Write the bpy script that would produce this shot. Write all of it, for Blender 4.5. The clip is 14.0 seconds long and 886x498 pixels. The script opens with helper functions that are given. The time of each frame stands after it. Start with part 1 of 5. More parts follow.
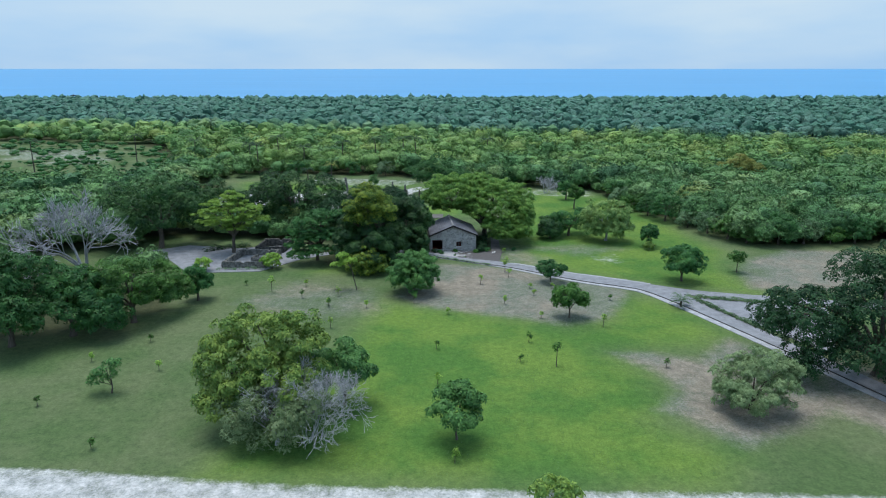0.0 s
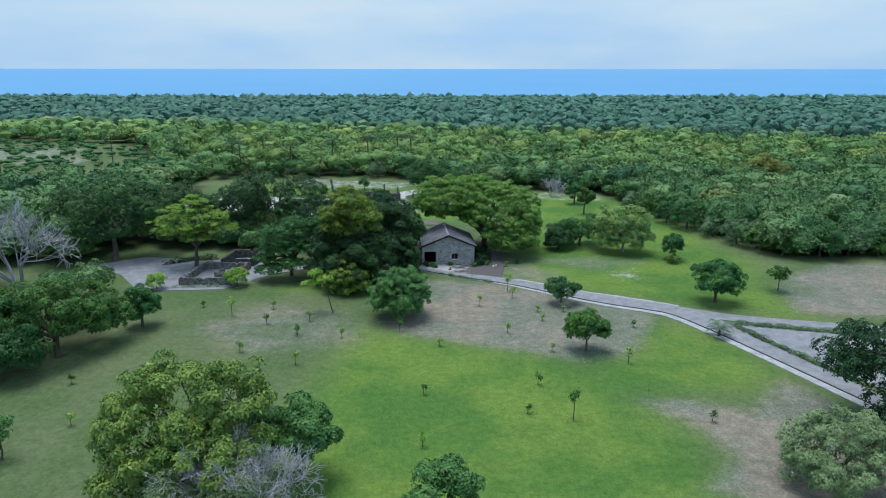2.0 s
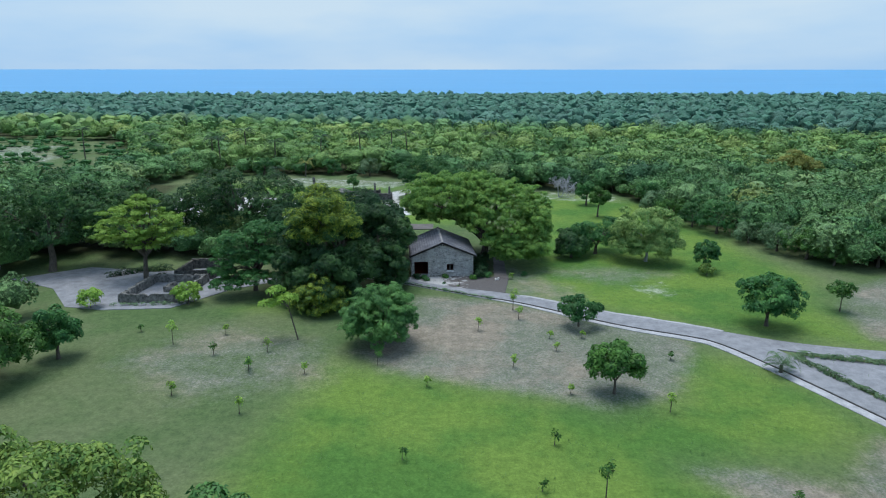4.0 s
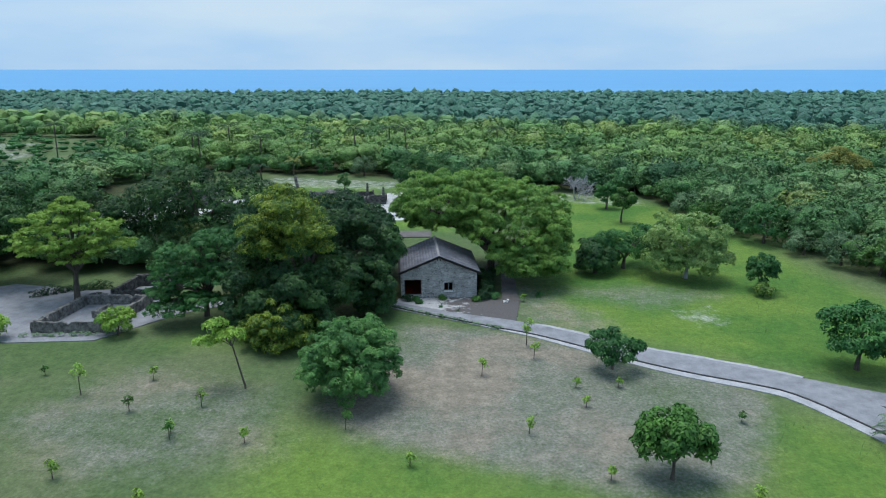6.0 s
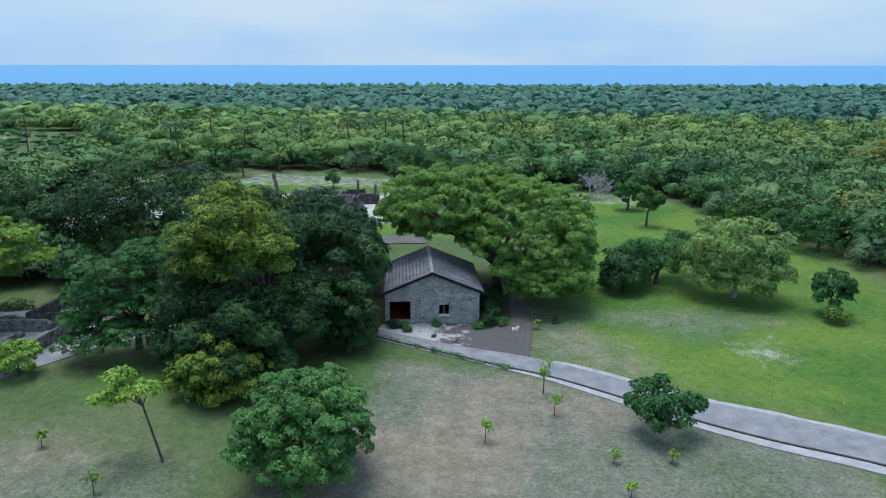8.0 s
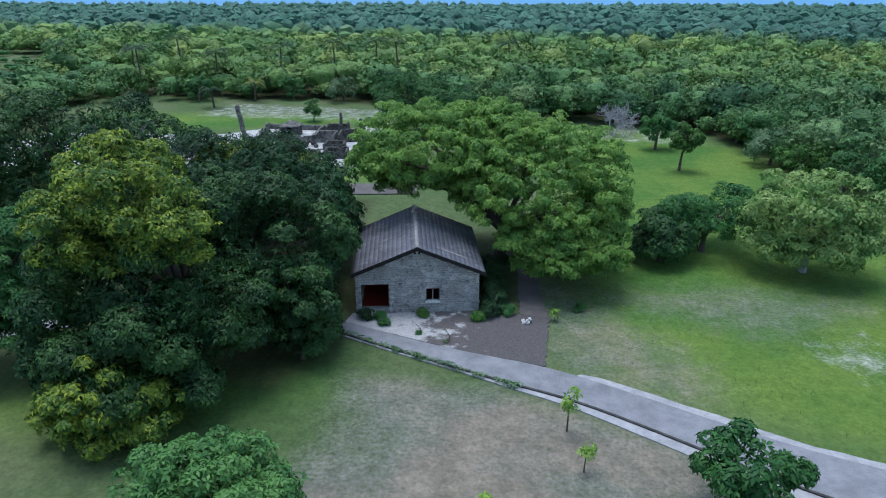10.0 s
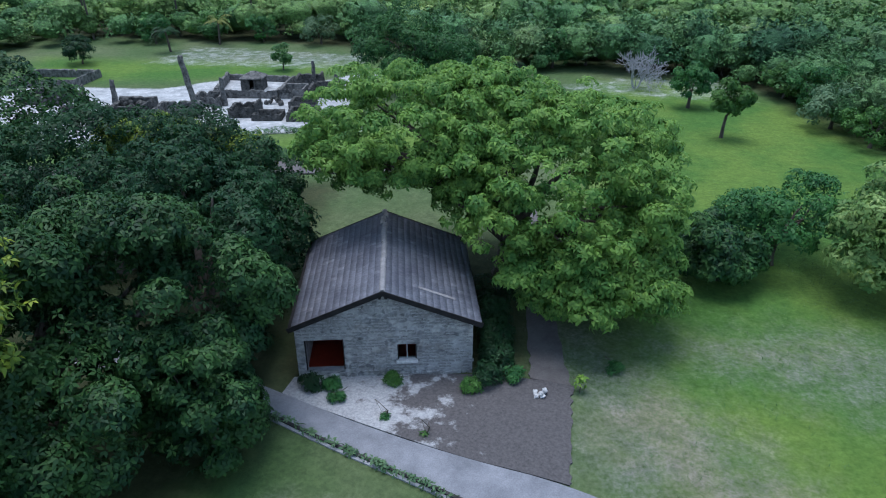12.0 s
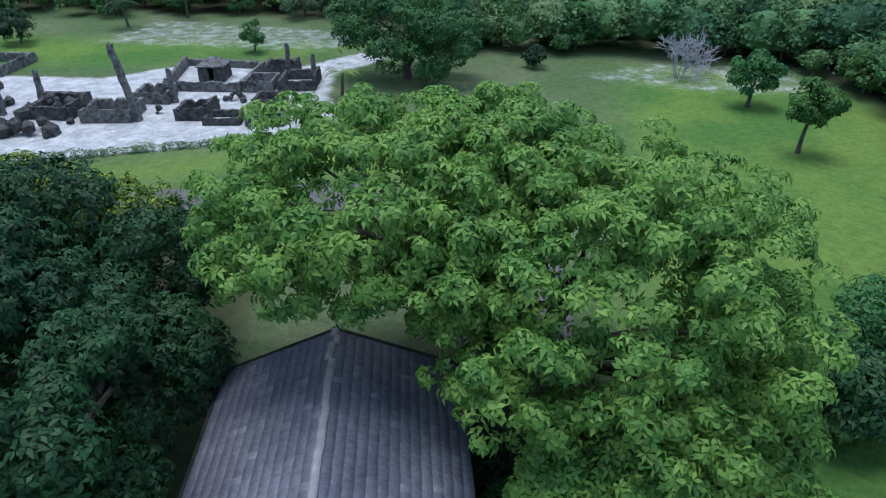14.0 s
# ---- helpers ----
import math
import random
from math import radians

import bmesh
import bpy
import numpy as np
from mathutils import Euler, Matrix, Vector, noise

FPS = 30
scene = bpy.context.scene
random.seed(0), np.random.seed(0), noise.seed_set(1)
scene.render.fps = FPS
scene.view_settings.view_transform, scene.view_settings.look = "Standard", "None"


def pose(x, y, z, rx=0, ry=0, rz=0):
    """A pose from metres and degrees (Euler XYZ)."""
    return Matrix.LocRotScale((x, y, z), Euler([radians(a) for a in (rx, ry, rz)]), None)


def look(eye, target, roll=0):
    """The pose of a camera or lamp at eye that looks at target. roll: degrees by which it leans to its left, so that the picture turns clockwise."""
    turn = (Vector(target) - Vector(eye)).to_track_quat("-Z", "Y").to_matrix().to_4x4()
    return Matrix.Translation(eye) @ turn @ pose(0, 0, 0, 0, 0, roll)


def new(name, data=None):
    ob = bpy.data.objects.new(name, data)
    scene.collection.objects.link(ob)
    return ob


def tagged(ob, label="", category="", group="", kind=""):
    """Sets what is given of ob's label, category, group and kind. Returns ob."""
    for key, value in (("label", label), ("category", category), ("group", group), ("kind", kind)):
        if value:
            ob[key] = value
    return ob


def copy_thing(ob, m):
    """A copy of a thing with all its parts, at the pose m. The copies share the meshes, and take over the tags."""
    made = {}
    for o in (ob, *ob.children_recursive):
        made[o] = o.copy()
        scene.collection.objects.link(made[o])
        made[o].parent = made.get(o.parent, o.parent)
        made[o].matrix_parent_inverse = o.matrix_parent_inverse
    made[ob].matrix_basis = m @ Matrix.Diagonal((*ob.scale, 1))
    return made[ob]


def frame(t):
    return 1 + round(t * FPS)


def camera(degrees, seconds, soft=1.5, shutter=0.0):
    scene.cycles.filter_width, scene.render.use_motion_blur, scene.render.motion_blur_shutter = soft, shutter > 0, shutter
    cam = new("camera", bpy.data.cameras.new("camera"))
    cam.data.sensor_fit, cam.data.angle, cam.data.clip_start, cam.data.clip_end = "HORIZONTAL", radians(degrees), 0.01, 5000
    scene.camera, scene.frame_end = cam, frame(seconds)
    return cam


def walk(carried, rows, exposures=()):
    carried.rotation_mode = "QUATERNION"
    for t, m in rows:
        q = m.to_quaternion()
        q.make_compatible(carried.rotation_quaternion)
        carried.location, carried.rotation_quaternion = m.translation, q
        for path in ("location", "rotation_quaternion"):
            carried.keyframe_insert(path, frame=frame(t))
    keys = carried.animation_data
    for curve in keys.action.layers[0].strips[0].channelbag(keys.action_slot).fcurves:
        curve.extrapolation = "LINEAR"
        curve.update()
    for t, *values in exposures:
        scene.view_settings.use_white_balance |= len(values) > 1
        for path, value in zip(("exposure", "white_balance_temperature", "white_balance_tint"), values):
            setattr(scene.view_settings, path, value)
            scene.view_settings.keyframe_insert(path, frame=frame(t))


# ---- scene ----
cam = camera(67.7, 14.0, 1.1)
METRES, EYE, TILT, LEAN, TURN = 96.0, 28.9, -15.3, 0.0, 0.0
ROWS = [
    (0.0, 0.0, 0.0, 0.0, 0.0, 0.0, 0.0),
    (0.5, 0.0027, 0.0364, 0.0011, 0.08, 0.01, -0.03),
    (1.0, 0.0055, 0.0722, 0.0057, 0.1, -0.01, -0.04),
    (1.5, 0.0084, 0.1076, 0.0131, 0.11, 0.01, -0.04),
    (2.0, 0.0112, 0.1434, 0.0188, 0.1, 0.03, -0.06),
    (2.5, 0.0141, 0.1803, 0.0214, 0.1, 0.05, -0.07),
    (3.0, 0.017, 0.2177, 0.0239, 0.12, 0.07, -0.07),
    (5.5, 0.0289, 0.4069, 0.0413, 0.7, 0.13, -0.21),
    (6.0, 0.031, 0.4451, 0.0453, 0.82, 0.14, -0.24),
    (6.5, 0.0325, 0.4757, 0.0485, 0.91, 0.14, -0.27),
    (7.0, 0.0344, 0.5114, 0.0525, 1.02, 0.14, -0.3),
    (7.5, 0.0359, 0.5449, 0.0564, 1.12, 0.14, -0.34),
    (10.0, 0.043, 0.7124, 0.0847, 1.42, -6.51, -0.45),
    (10.5, 0.0443, 0.7478, 0.0925, 1.39, -8.52, -0.43),
    (11.0, 0.0456, 0.7806, 0.0998, 1.37, -9.74, -0.41),
    (11.5, 0.0472, 0.8138, 0.1071, 1.37, -10.93, -0.4),
    (12.0, 0.0488, 0.847, 0.1147, 1.34, -11.99, -0.36),
    (12.5, 0.0506, 0.8832, 0.123, 1.33, -13.04, -0.31),
    (13.0, 0.052, 0.9164, 0.1307, 1.46, -14.0, -0.32),
    (13.5, 0.0528, 0.9496, 0.1385, 1.68, -14.79, -0.37),
    (14.0, 0.0537, 0.9856, 0.1474, 2.12, -15.33, -0.43),
]
walk(cam, [(t, pose(0, 0, EYE, TILT, LEAN, TURN) @ pose(METRES * x, METRES * y, METRES * z, 90 + pitch, roll, yaw)) for t, x, y, z, yaw, pitch, roll in ROWS],
     [(0.0, 0.0, 6460, 10), (7.5, 0.0, 6380, 11), (10.0, -0.08, 6050, 15), (14.0, -0.04, 5900, 17)])

# ---- light ----
SUN_ELEV, SUN_AZ = radians(78), radians(-35)
world = bpy.data.worlds.new("sky")
scene.world = world
world.use_nodes = True
wt = world.node_tree
wt.nodes.clear()
w_out = wt.nodes.new("ShaderNodeOutputWorld")
w_bg = wt.nodes.new("ShaderNodeBackground")
w_sky = wt.nodes.new("ShaderNodeTexSky")
w_sky.sky_type, w_sky.sun_disc = "NISHITA", False
w_sky.sun_elevation, w_sky.sun_rotation = SUN_ELEV, SUN_AZ
w_sky.dust_density, w_sky.ozone_density, w_sky.altitude = 0.6, 3.0, 30
w_tc = wt.nodes.new("ShaderNodeTexCoord")
w_map = wt.nodes.new("ShaderNodeMapping")
w_map.inputs["Scale"].default_value = (1.2, 1.2, 5.0)
w_noise = wt.nodes.new("ShaderNodeTexNoise")
w_noise.inputs["Scale"].default_value, w_noise.inputs["Detail"].default_value, w_noise.inputs["Roughness"].default_value = 1.6, 5.0, 0.5
w_ramp = wt.nodes.new("ShaderNodeValToRGB")
w_ramp.color_ramp.elements[0].position, w_ramp.color_ramp.elements[0].color = 0.36, (0.25, 0.25, 0.25, 1)
w_ramp.color_ramp.elements[1].position, w_ramp.color_ramp.elements[1].color = 0.62, (0.95, 0.95, 0.95, 1)
w_mix = wt.nodes.new("ShaderNodeMix")
w_mix.data_type = "RGBA"
w_mix.inputs["Factor"].default_value = 0.88
w_cloud = wt.nodes.new("ShaderNodeMix")
w_cloud.data_type = "RGBA"
w_cloud.inputs["A"].default_value, w_cloud.inputs["B"].default_value = (3.3, 6.4, 10.4, 1), (6.9, 8.7, 10.2, 1)
wt.links.new(w_tc.outputs["Generated"], w_map.inputs["Vector"])
wt.links.new(w_map.outputs["Vector"], w_noise.inputs["Vector"])
wt.links.new(w_noise.outputs["Fac"], w_ramp.inputs["Fac"])
wt.links.new(w_ramp.outputs["Color"], w_cloud.inputs["Factor"])
wt.links.new(w_cloud.outputs["Result"], w_mix.inputs["B"])
wt.links.new(w_sky.outputs["Color"], w_mix.inputs["A"])
wt.links.new(w_mix.outputs["Result"], w_bg.inputs["Color"])
wt.links.new(w_bg.outputs["Background"], w_out.inputs["Surface"])
w_bg.inputs["Strength"].default_value = 0.09
sun = new("sun", bpy.data.lights.new("sun", "SUN"))
sun.data.energy, sun.data.angle, sun.data.color = 3.0, radians(38), (1.0, 0.98, 0.92)
sun.matrix_world = look((math.sin(SUN_AZ) * math.cos(SUN_ELEV) * 100, math.cos(SUN_AZ) * math.cos(SUN_ELEV) * 100, math.sin(SUN_ELEV) * 100), (0, 0, 0))

# ---- materials ----


class Nodes:
    """A material's node tree with short calls."""

    def __init__(self, name, rough=0.9, spec=0.25):
        self.mat = bpy.data.materials.new(name)
        self.mat.use_nodes = True
        self.t = self.mat.node_tree
        self.bsdf = self.t.nodes["Principled BSDF"]
        self.out = self.t.nodes["Material Output"]
        self.bsdf.inputs["Roughness"].default_value = rough
        self.bsdf.inputs["Specular IOR Level"].default_value = spec

    def node(self, kind, **values):
        n = self.t.nodes.new(kind)
        for k, v in values.items():
            n.inputs[k.replace("_", " ")].default_value = v
        return n

    def link(self, a, b):
        self.t.links.new(a, b)

    def noise(self, scale, detail=4.0, rough=0.6, coords="Object", stretch=(1, 1, 1)):
        tc = self.node("ShaderNodeTexCoord")
        mp = self.node("ShaderNodeMapping", Scale=stretch)
        n = self.node("ShaderNodeTexNoise", Scale=scale, Detail=detail, Roughness=rough)
        self.link(tc.outputs[coords], mp.inputs["Vector"])
        self.link(mp.outputs["Vector"], n.inputs["Vector"])
        return n.outputs["Fac"]

    def ramp(self, value, *stops):
        r = self.node("ShaderNodeValToRGB")
        e = r.color_ramp.elements
        while len(e) < len(stops):
            e.new(0.5)
        for el, (p, c) in zip(e, stops):
            el.position = p
            el.color = (*c, 1) if len(c) == 3 else c
        self.link(value, r.inputs["Fac"])
        return r.outputs["Color"]

    def mix(self, fac, a, b, blend="MIX"):
        m = self.node("ShaderNodeMix")
        m.data_type, m.blend_type = "RGBA", blend
        for key, v in (("Factor", fac), ("A", a), ("B", b)):
            if isinstance(v, (int, float)):
                m.inputs[key].default_value = v
            elif isinstance(v, tuple):
                m.inputs[key].default_value = (*v, 1)
            else:
                self.link(v, m.inputs[key])
        return m.outputs["Result"]

    def math(self, op, a, b=0.0):
        m = self.node("ShaderNodeMath")
        m.operation = op
        for i, v in enumerate((a, b)):
            if isinstance(v, (int, float)):
                m.inputs[i].default_value = v
            else:
                self.link(v, m.inputs[i])
        return m.outputs[0]

    def smooth(self, value, lo, hi):
        m = self.node("ShaderNodeMapRange")
        m.interpolation_type = "SMOOTHSTEP"
        m.inputs["From Min"].default_value, m.inputs["From Max"].default_value = lo, hi
        self.link(value, m.inputs["Value"])
        return m.outputs["Result"]

    def attr(self, name):
        a = self.node("ShaderNodeAttribute")
        a.attribute_name = name
        return a.outputs["Fac"]

    def colour(self, socket):
        self.link(socket, self.bsdf.inputs["Base Color"])
        return self

    def bump(self, height, strength, dist):
        b = self.node("ShaderNodeBump", Strength=strength, Distance=dist)
        self.link(height, b.inputs["Height"])
        self.link(b.outputs["Normal"], self.bsdf.inputs["Normal"])
        return self


def leaf_material(name, dark, mid, light, scale=0.5, glow=0.25, bough_share=0.45):
    """Leaves: hue by leaf, by bough and by tree, with some light passing through."""
    n = Nodes(name, 0.55, 0.25)
    dark, mid, light = [(r * 0.93, g, b * 1.25) for r, g, b in (dark, mid, light)]
    geo = n.node("ShaderNodeNewGeometry")
    info = n.node("ShaderNodeObjectInfo")
    by_leaf = n.ramp(geo.outputs["Random Per Island"], (0.0, dark), (0.55, mid), (1.0, light))
    bough = n.smooth(n.noise(scale, 3.0, 0.6), 0.35, 0.68)
    by_bough = n.mix(bough, dark, light)
    col = n.mix(bough_share, by_leaf, by_bough)
    tone = n.node("ShaderNodeHueSaturation")
    n.link(col, tone.inputs["Color"])
    n.link(n.math("MULTIPLY_ADD", info.outputs["Random"], 0.35), tone.inputs["Value"])
    tone.inputs["Value"].links[0].from_node.inputs[2].default_value = 0.85
    n.colour(tone.outputs["Color"])
    tr = n.node("ShaderNodeBsdfTranslucent")
    n.link(tone.outputs["Color"], tr.inputs["Color"])
    ms = n.node("ShaderNodeMixShader", Fac=glow)
    n.link(n.bsdf.outputs["BSDF"], ms.inputs[1])
    n.link(tr.outputs["BSDF"], ms.inputs[2])
    n.link(ms.outputs["Shader"], n.out.inputs["Surface"])
    return n.mat


LEAF_FLAME = leaf_material("leaf_flamboyant", (0.053, 0.150, 0.027), (0.135, 0.282, 0.046), (0.272, 0.412, 0.069), 0.6, 0.34)
LEAF_GREEN = leaf_material("leaf_fresh_green", (0.026, 0.084, 0.016), (0.060, 0.170, 0.026), (0.125, 0.260, 0.042))
LEAF_DARK = leaf_material("leaf_dark_green", (0.0060, 0.030, 0.0110), (0.0140, 0.057, 0.0175), (0.037, 0.104, 0.028))
LEAF_MID = leaf_material("leaf_mid_green", (0.0156, 0.078, 0.0208), (0.039, 0.1456, 0.0338), (0.091, 0.234, 0.0468))
LEAF_TIPS = leaf_material("leaf_yellow_tipped", (0.024, 0.090, 0.020), (0.088, 0.182, 0.027), (0.39, 0.45, 0.038), 0.9, 0.25, 0.35)
GRASS_BLADE = leaf_material("grass_blades", (0.060, 0.140, 0.036), (0.100, 0.190, 0.048), (0.165, 0.235, 0.085))
LEAF_ROUND = leaf_material("leaf_blue_green", (0.037, 0.122, 0.032), (0.086, 0.230, 0.050), (0.168, 0.342, 0.074))
LEAF_YELLOW = leaf_material("leaf_yellow_green", (0.066, 0.158, 0.030), (0.168, 0.285, 0.048), (0.33, 0.42, 0.070))
LEAF_GREY = leaf_material("leaf_grey_green", (0.105, 0.175, 0.060), (0.185, 0.268, 0.095), (0.31, 0.38, 0.155))
LEAF_LIME = leaf_material("leaf_lime", (0.11, 0.24, 0.032), (0.23, 0.40, 0.05), (0.38, 0.53, 0.075))
LEAF_MANGO = leaf_material("leaf_mango", (0.0066, 0.038, 0.013), (0.023, 0.087, 0.024), (0.088, 0.192, 0.038), 0.45, 0.18, 0.5)
LEAF_OLIVE = leaf_material("leaf_olive", (0.062, 0.128, 0.050), (0.115, 0.205, 0.078), (0.195, 0.290, 0.120))
LEAF_PALE = leaf_material("leaf_pale_yellow", (0.075, 0.20, 0.042), (0.19, 0.35, 0.075), (0.44, 0.56, 0.15))
LEAF_RUST = leaf_material("leaf_rust", (0.11, 0.15, 0.03), (0.2, 0.21, 0.04), (0.31, 0.28, 0.055))


def woods_material(name):
    """Far woods: dark, mid and yellowish trees in drifts, the sea-side belt darker, with distance haze in its colour.
    """
    n = Nodes(name, 0.6, 0.2)
    geo = n.node("ShaderNodeNewGeometry")
    tc = n.node("ShaderNodeTexCoord")
    sep = n.node("ShaderNodeSeparateXYZ")
    n.link(tc.outputs["Object"], sep.inputs["Vector"])
    drift = n.noise(0.03, 3.0, 0.6)
    tree = n.math("ADD", n.math("MULTIPLY", n.attr("tone"), 0.62), n.math("MULTIPLY", n.smooth(n.noise(0.05, 2.0, 0.5), 0.3, 0.7), 0.38))
    y = n.math("ADD", sep.outputs["Y"], n.math("MULTIPLY", n.math("SUBTRACT", drift, 0.5), 60))
    near = n.ramp(tree, (0.08, (0.058, 0.163, 0.073)), (0.34, (0.097, 0.234, 0.088)), (0.60, (0.140, 0.288, 0.103)), (0.80, (0.175, 0.307, 0.131)), (0.97, (0.244, 0.340, 0.107)))
    band = n.ramp(tree, (0.1, (0.090, 0.218, 0.074)), (0.4, (0.146, 0.286, 0.083)), (0.7, (0.211, 0.343, 0.094)), (0.95, (0.277, 0.381, 0.106)))
    # bluish distance haze is put into the far belt's base colour
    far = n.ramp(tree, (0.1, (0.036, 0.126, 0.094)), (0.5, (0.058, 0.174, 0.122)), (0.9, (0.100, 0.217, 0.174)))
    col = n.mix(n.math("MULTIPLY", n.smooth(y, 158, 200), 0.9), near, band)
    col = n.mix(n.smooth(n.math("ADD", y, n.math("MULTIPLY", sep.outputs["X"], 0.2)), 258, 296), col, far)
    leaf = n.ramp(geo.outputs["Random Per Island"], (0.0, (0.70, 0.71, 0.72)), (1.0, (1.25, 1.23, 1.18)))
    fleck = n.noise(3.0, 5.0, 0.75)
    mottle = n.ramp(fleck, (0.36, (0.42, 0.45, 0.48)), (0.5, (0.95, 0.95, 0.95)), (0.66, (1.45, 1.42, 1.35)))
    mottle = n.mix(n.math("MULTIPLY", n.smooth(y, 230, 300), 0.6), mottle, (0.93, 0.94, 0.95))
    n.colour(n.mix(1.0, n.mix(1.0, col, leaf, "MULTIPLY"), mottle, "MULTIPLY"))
    n.bump(fleck, 1.0, 0.45)
    return n.mat


WOODS = woods_material("woods_leaves")


def bark_material(name, a, b):
    n = Nodes(name, 0.9, 0.15)
    f = n.noise(6.0, 5.0, 0.7, stretch=(1, 1, 0.25))
    n.colour(n.ramp(f, (0.3, a), (0.7, b))).bump(f, 0.6, 0.04)
    return n.mat


BARK = bark_material("bark_grey_brown", (0.05, 0.042, 0.035), (0.16, 0.14, 0.12))
BARK_PALE = bark_material("bark_weathered_grey", (0.27, 0.285, 0.32), (0.48, 0.49, 0.525))


def ground_material():
    """Turf, lush grass, bare soil and pale sand, laid out by the ground's own masks with ragged edges."""
    n = Nodes("ground_turf_and_soil", 0.95, 0.1)
    fine = n.noise(5.0, 6.0, 0.75)
    mid = n.noise(0.7, 5.0, 0.65)
    wide = n.noise(0.09, 4.0, 0.6)
    ragged = n.math("ADD", n.math("MULTIPLY", n.math("SUBTRACT", mid, 0.5), 2.2), n.math("MULTIPLY", n.math("SUBTRACT", fine, 0.5), 1.6))
    turf = n.mix(n.smooth(wide, 0.35, 0.65), (0.080, 0.132, 0.056), (0.122, 0.158, 0.084))
    lush = n.mix(n.smooth(wide, 0.38, 0.62), (0.070, 0.160, 0.038), (0.128, 0.212, 0.048))
    soil = n.mix(n.smooth(mid, 0.3, 0.7), n.mix(n.smooth(wide, 0.42, 0.6), (0.164, 0.170, 0.164), (0.194, 0.174, 0.154)), n.mix(n.smooth(wide, 0.42, 0.6), (0.220, 0.226, 0.220), (0.266, 0.240, 0.212)))
    sand = n.mix(n.smooth(mid, 0.3, 0.7), (0.34, 0.355, 0.39), (0.54, 0.555, 0.60))
    dark_ground = n.mix(n.smooth(mid, 0.3, 0.7), (0.032, 0.040, 0.022), (0.064, 0.070, 0.038))

    def mask(key, soft, fray=1.0):
        return n.smooth(n.math("ADD", n.attr(key), n.math("MULTIPLY", ragged, fray)), -soft, soft)

    col = n.mix(mask("lush", 3.6), turf, lush)
    col = n.mix(n.math("MULTIPLY", mask("dark_ground", 1.6), 0.9), col, dark_ground)
    col = n.mix(n.math("MULTIPLY", mask("soil", 1.3), n.smooth(n.math("ADD", fine, wide), 0.55, 1.15)), col, soil)
    col = n.mix(mask("sand", 0.4, 0.5), col, sand)
    grain = n.ramp(fine, (0.3, (0.72, 0.74, 0.7)), (0.7, (1.25, 1.22, 1.2)))
    blades = n.ramp(n.noise(1.6, 3.0, 0.6, stretch=(1.0, 1.0, 1.0)), (0.32, (0.82, 0.84, 0.82)), (0.68, (1.16, 1.14, 1.1)))
    col = n.mix(1.0, n.mix(1.0, col, grain, "MULTIPLY"), blades, "MULTIPLY")
    n.colour(col).bump(fine, 0.7, 0.12)
    return n.mat


def plain_material(name, a, b, scale=2.0, rough=0.85, bump=0.3, dist=0.02, spec=0.25, fine=18.0):
    """A mottled surface: broad stains and fine grain."""
    n = Nodes(name, rough, spec)
    broad, grain = n.noise(scale, 5.0, 0.65), n.noise(fine, 4.0, 0.7)
    col = n.ramp(broad, (0.32, a), (0.68, b))
    n.colour(n.mix(1.0, col, n.ramp(grain, (0.25, (0.75, 0.75, 0.76)), (0.75, (1.2, 1.2, 1.19))), "MULTIPLY"))
    n.bump(grain, bump, dist)
    return n.mat


GROUND = ground_material()
CONCRETE = plain_material("path_concrete", (0.170, 0.180, 0.205), (0.275, 0.288, 0.322), 0.9)
CONCRETE_PALE = plain_material("verge_pale_concrete", (0.26, 0.272, 0.30), (0.43, 0.44, 0.475), 1.2)
CONCRETE_DARK = plain_material("apron_dark_earth", (0.095, 0.088, 0.088), (0.155, 0.145, 0.145), 0.7)


def apron_material():
    """Trodden earth with worn pale concrete showing through in blotches, most of all to the west."""
    n = Nodes("apron_worn_concrete", 0.9, 0.2)
    tc = n.node("ShaderNodeTexCoord")
    sep = n.node("ShaderNodeSeparateXYZ")
    n.link(tc.outputs["Object"], sep.inputs["Vector"])
    broad, grain = n.noise(0.9, 6.0, 0.7), n.noise(9.0, 5.0, 0.7)
    worn = n.smooth(n.math("ADD", broad, n.math("MULTIPLY", n.math("SUBTRACT", 3.4, sep.outputs["X"]), 0.055)), 0.47, 0.60)
    col = n.mix(worn, (0.105, 0.100, 0.104), (0.37, 0.38, 0.40))
    n.colour(n.mix(1.0, col, n.ramp(grain, (0.28, (0.6, 0.6, 0.61)), (0.72, (1.3, 1.3, 1.29))), "MULTIPLY"))
    n.bump(grain, 0.5, 0.03)
    return n.mat


APRON = apron_material()
KERB = plain_material("kerb_dark_stone", (0.03, 0.03, 0.032), (0.08, 0.08, 0.08), 3.0)
CORAL = plain_material("coral_stone_ruin", (0.045, 0.047, 0.048), (0.27, 0.265, 0.255), 2.4, 0.95, 1.0, 0.08, 0.1, 9.0)
CORAL_DARK = plain_material("coral_stone_blackened", (0.022, 0.024, 0.025), (0.15, 0.148, 0.142), 2.6, 0.95, 1.0, 0.08, 0.1, 10.0)
RED_FLOOR = plain_material("red_oxide_floor", (0.20, 0.022, 0.012), (0.32, 0.040, 0.020), 1.5, 0.5)
PLASTER = plain_material("inner_plaster", (0.30, 0.28, 0.26), (0.45, 0.43, 0.40), 1.0)
TIMBER = plain_material("dark_fascia_timber", (0.012, 0.012, 0.014), (0.035, 0.033, 0.033), 3.0)
FRAME = plain_material("window_frame_grey", (0.22, 0.22, 0.23), (0.34, 0.34, 0.35), 4.0)
